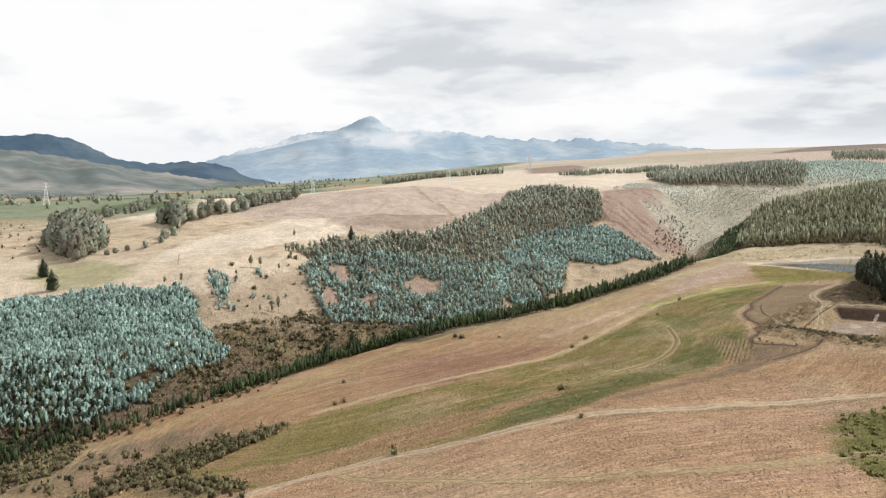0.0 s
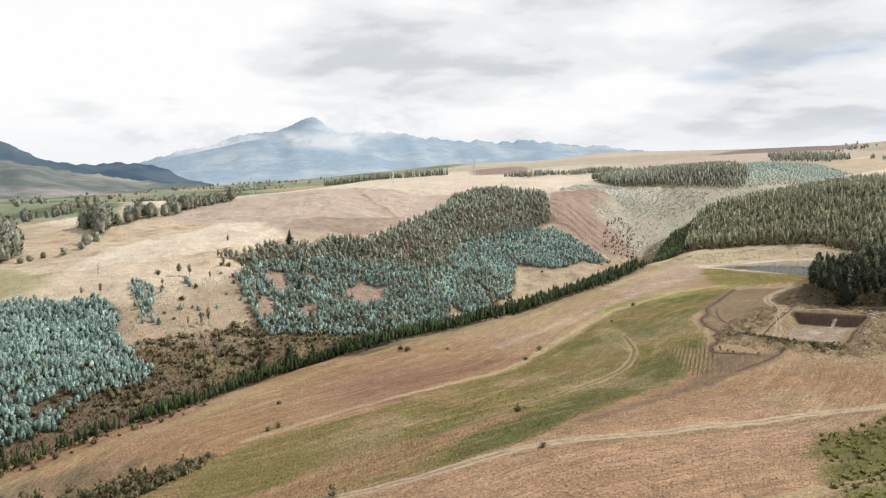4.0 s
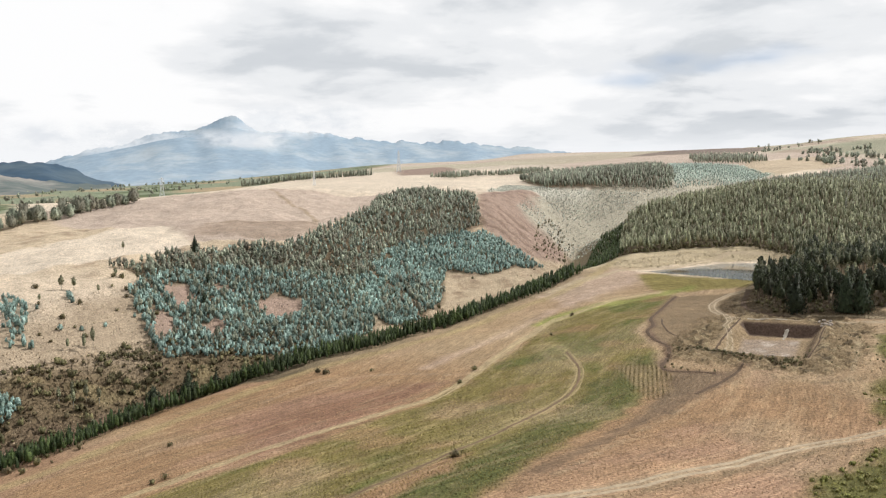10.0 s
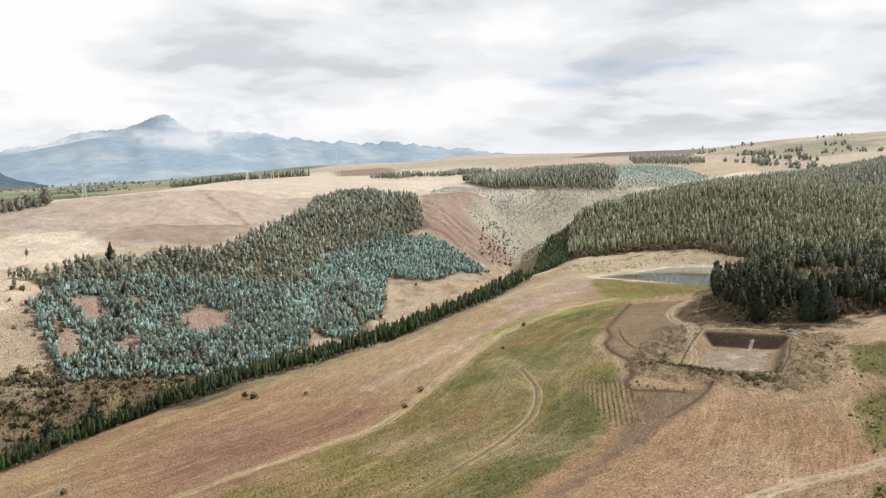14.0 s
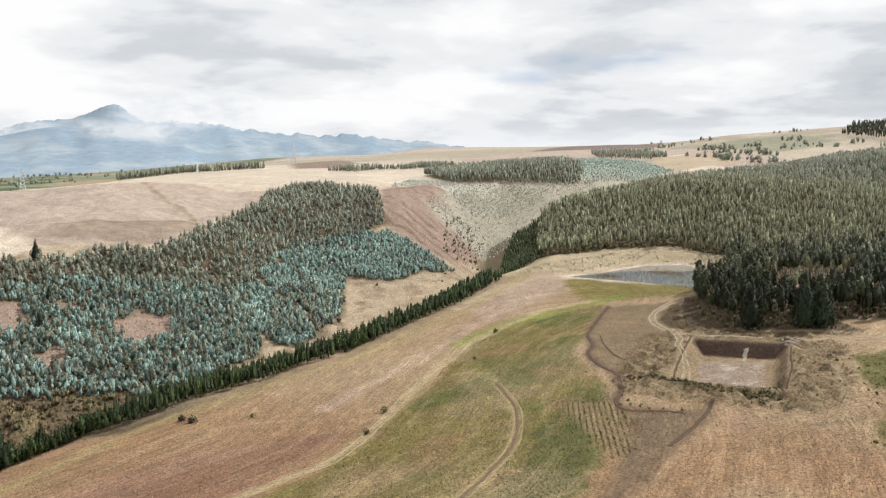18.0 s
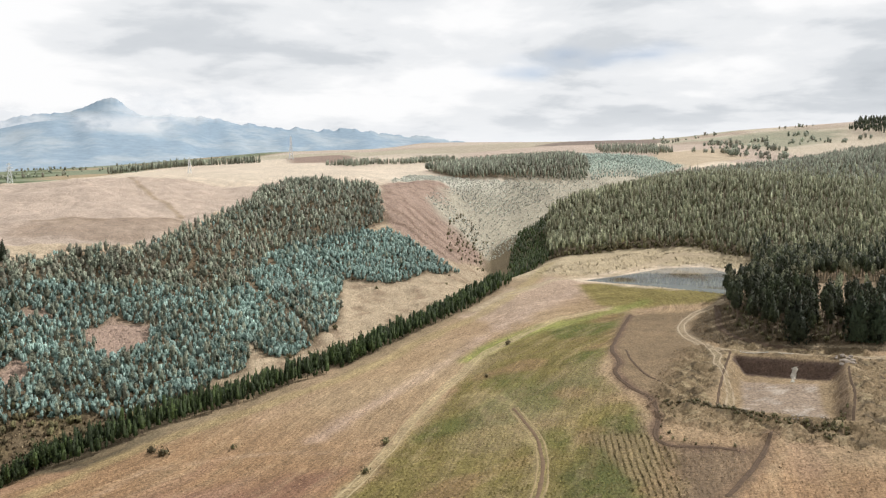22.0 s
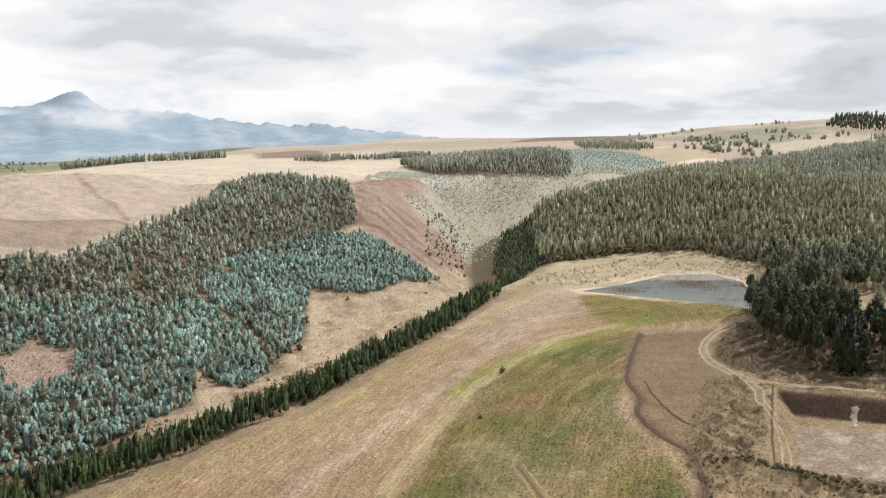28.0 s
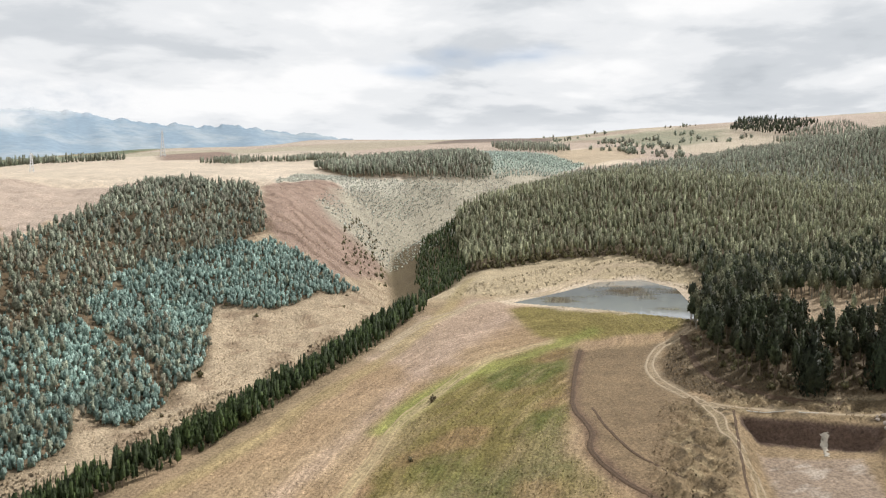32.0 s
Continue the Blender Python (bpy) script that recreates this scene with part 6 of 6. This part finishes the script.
def on_green(x, y, rng):
    m = (in_poly(x, y, GREEN_BAND) > 0.5) | (in_poly(x, y, CORNER) > 0) | (in_poly(x, y, CROP_EDGE) > 0) | (in_poly(x, y, RIGHT_CROP) > 0) | (in_poly(x, y, DAM) > 1)
    for line, w in ((FIELD_TRACK, 2.2), (HOOK_TRACK, 1.5), (FORK_TRACK, 0.8), (FAINT_LINE, 0.9)):
        m &= np.abs(off_line(x, y, line)[0]) > w
    m &= in_poly(x, y, ROW_CROP) < 0
    return m & (wobble(x, y, 13, 91) + rng.normal(0, 0.5, len(x)) > -0.6)


crop("stubble", on_stubble, -130, 120, 118, 420, 0.9, 0.42, 0.35, 0.19, ((0.17, 0.105, 0.055), (0.58, 0.43, 0.25), (0.33, 0.205, 0.12)), "dry straw-coloured stubble in rows", 92)
crop("green_crop", on_green, -130, 150, 118, 425, 0.8, 0.34, 0.25, 0.22, ((0.09, 0.085, 0.026), (0.36, 0.335, 0.11), (0.28, 0.205, 0.08)), "half-dry olive-green crop in rows", 93)


def on_rows(x, y, rng):
    return in_poly(x, y, ROW_CROP) + 1.6 * wobble(x, y, 5, 94) + rng.normal(0, 0.8, len(x)) > 0


crop("row_crop", on_rows, 18, 48, 232, 280, 1.26, 0.2, -0.2, 0.30, ((0.13, 0.115, 0.045), (0.27, 0.225, 0.10), (0.20, 0.155, 0.08)), "young olive-green crop in clear drill rows", 95)


def on_bank(x, y, rng):
    d = off_line(x, y, RAVINE)[0]
    return (d > 1) & (d < 75) & (rng.random(len(x)) < 0.75 + 0.5 * wobble(x, y, 11, 95))


crop("dry_grass", on_bank, -230, 60, 215, 560, 0.95, 0.95, 0.9, 0.36, ((0.26, 0.19, 0.12), (0.62, 0.51, 0.35), (0.40, 0.30, 0.20)), "rough dry grass on the ravine bank", 96)


def on_berm(x, y, rng):
    q = in_poly(x, y, PIT)
    return (q < -0.5) & (q > -15) & (np.abs(off_line(x, y, LOOP_TRACK)[0]) > 2.2) & (np.abs(off_line(x, y, PIT_TRACK)[0]) > 1.6) & (rng.random(len(x)) < 0.5 + 0.4 * wobble(x, y, 5, 97)) | (in_poly(x, y, CANAL_BANK) > 0) & (rng.random(len(x)) < 0.7) & (np.abs(off_line(x, y, LOOP_TRACK)[0]) > 1.8)


crop("berm_grass", on_berm, 40, 160, 245, 390, 0.6, 0.6, 0.5, 0.3, ((0.08, 0.06, 0.035), (0.34, 0.265, 0.155), (0.19, 0.14, 0.08)), "rough dry grass round the pit and trees", 98)


def on_brush(x, y, rng):
    d = off_line(x, y, RAVINE)[0]
    low = (d > -7) & (d < 35 + 8 * wobble(x, y, 25, 31)) & (y < 355) & (in_poly(x, y, TEAL_LEFT) < 1)
    foot = (d > -2) & (d < 17 + 6 * wobble(x, y, 18, 33)) & (y >= 355)
    gully = (in_poly(x, y, SCRUB_GULLY) > -1.5) | (in_poly(x, y, DARK_FOOT) > 0) | (d > -16) & (d < 12) & (y < 215)
    return (low | foot | gully) & (rng.random(len(x)) < 0.75 + 0.5 * wobble(x, y, 7, 34))


crop("ravine_brush", on_brush, -250, 50, 110, 480, 0.75, 0.75, 0.4, 0.62, ((0.06, 0.045, 0.028), (0.27, 0.21, 0.12), (0.17, 0.125, 0.07)), "tangled dry brown brush in the ravine", 101)


def on_clearing(x, y, rng):
    return (in_poly(x, y, RED_SLOPE) > 0) & (rng.random(len(x)) < 0.5 + 0.5 * wobble(x, y, 8, 35))


crop("felling_debris", on_clearing, -20, 70, 510, 730, 1.2, 1.2, 0.6, 0.36, ((0.20, 0.145, 0.11), (0.44, 0.34, 0.27), (0.30, 0.22, 0.17)), "dead branches left on a cleared slope", 102)


def on_shore(x, y, rng):
    q = in_poly(x, y, POND)
    return (q < -3) & (q > -24) & (y > 440) & (in_poly(x, y, FOREST) < 2) & (np.abs(off_line(x, y, SHORE_TRACK)[0]) > 1.6) & (rng.random(len(x)) < 0.4 + 0.4 * wobble(x, y, 7, 36))


crop("shore_grass", on_shore, 40, 175, 425, 510, 0.9, 0.9, 0.6, 0.5, ((0.30, 0.245, 0.14), (0.50, 0.42, 0.27), (0.38, 0.31, 0.19)), "tufts of dry grass on the pond's sandy shore", 103)


def on_lot(x, y, rng):
    m = (in_poly(x, y, LOT) > 0) | (in_poly(x, y, WEDGE) > 0)
    for line, w in ((LOOP_TRACK, 1.6), (PIT_TRACK, 1.3), (LOT_TRACK, 0.6), (DITCH, 1.0)):
        m &= np.abs(off_line(x, y, line)[0]) > w
    return m & (rng.random(len(x)) < 0.6 + 0.5 * wobble(x, y, 5, 37))


crop("lot_grass", on_lot, 10, 105, 190, 385, 0.65, 0.65, 0.3, 0.16, ((0.11, 0.08, 0.048), (0.28, 0.215, 0.135), (0.19, 0.135, 0.085)), "short dry grass on the bare lot", 104)


# ---- small farm buildings in the valley ----
PLASTER = plain_material("whitewashed_wall", (0.72, 0.70, 0.66), spread=0.12, scale=0.8)
ROOFING = plain_material("weathered_roof_sheet", (0.45, 0.40, 0.36), 0.6, 0.2, 0.7)
DARK_PANE = plain_material("window_glass", (0.05, 0.06, 0.07), 0.15, 0.1)


def box_part(name, lo, hi, material, parent):
    bm = bmesh.new()
    g = bmesh.ops.create_cube(bm, size=1)
    for v in g["verts"]:
        v.co = Vector([lo[k] + (hi[k] - lo[k]) * (v.co[k] + 0.5) for k in range(3)])
    return part(name, bm, material, parent)


def farmhouse(x, y, l, w, h, turn):
    root = tagged(new("farmhouse"), "small whitewashed farmhouse with a weathered sheet roof", "house", "farmhouses")
    root.location, root.rotation_euler = (x, y, height(x, y) - 0.2), (0, 0, turn)
    wall = box_part("wall", (-l / 2, -w / 2, 0), (l / 2, w / 2, h), PLASTER, root)
    bm = bmesh.new()
    e, r = 0.5, h + w * 0.28
    vs = [bm.verts.new(p) for p in ((-l / 2 - e, -w / 2 - e, h), (l / 2 + e, -w / 2 - e, h), (l / 2 + e, w / 2 + e, h), (-l / 2 - e, w / 2 + e, h), (-l / 2 - e, 0, r), (l / 2 + e, 0, r))]
    for f in ((0, 1, 5, 4), (2, 3, 4, 5), (1, 2, 5), (3, 0, 4), (3, 2, 1, 0)):
        bm.faces.new([vs[k] for k in f])
    part("roof", bm, ROOFING, root)
    box_part("door", (-0.5, -w / 2 - 0.05, 0), (0.5, -w / 2 + 0.02, 2.05), BARK, root)
    for k in (-0.3, 0.3):
        win = box_part("window", (l * k - 0.6, -w / 2 - 0.04, 1.0), (l * k + 0.6, -w / 2 + 0.02, 2.1), DARK_PANE, root)
        box_part("sill", (l * k - 0.7, -w / 2 - 0.14, 0.9), (l * k + 0.7, -w / 2 - 0.03, 1.0), PLASTER, win)


for spot in [(-1210, 1310, 14, 8, 3.2, 0.5), (-1150, 1345, 10, 7, 3.0, 0.9), (-830, 700, 16, 7, 2.8, 0.7)]:
    farmhouse(*spot)


def dead_stem(x, y, h):
    root = tagged(new("dead_tree"), "thin dead tree stem on the dry slope", "tree")
    root.location = (x, y, height(x, y))
    bm = bmesh.new()
    bar(bm, (0, 0, -0.3), (0.3, 0, h * 0.55), 0.13)
    bar(bm, (0.3, 0, h * 0.55), (0.9, 0.1, h), 0.08)
    part("trunk", bm, BARK, root)
    for k, (z, l) in enumerate(((0.5, 0.9), (0.68, -0.8), (0.85, 0.6))):
        bm = bmesh.new()
        bar(bm, (0.3, 0, h * z), (0.3 + l, 0.3 * k, h * z + 0.7), 0.05)
        part("branch", bm, BARK, root)


dead_stem(-212, 322, 5.5)
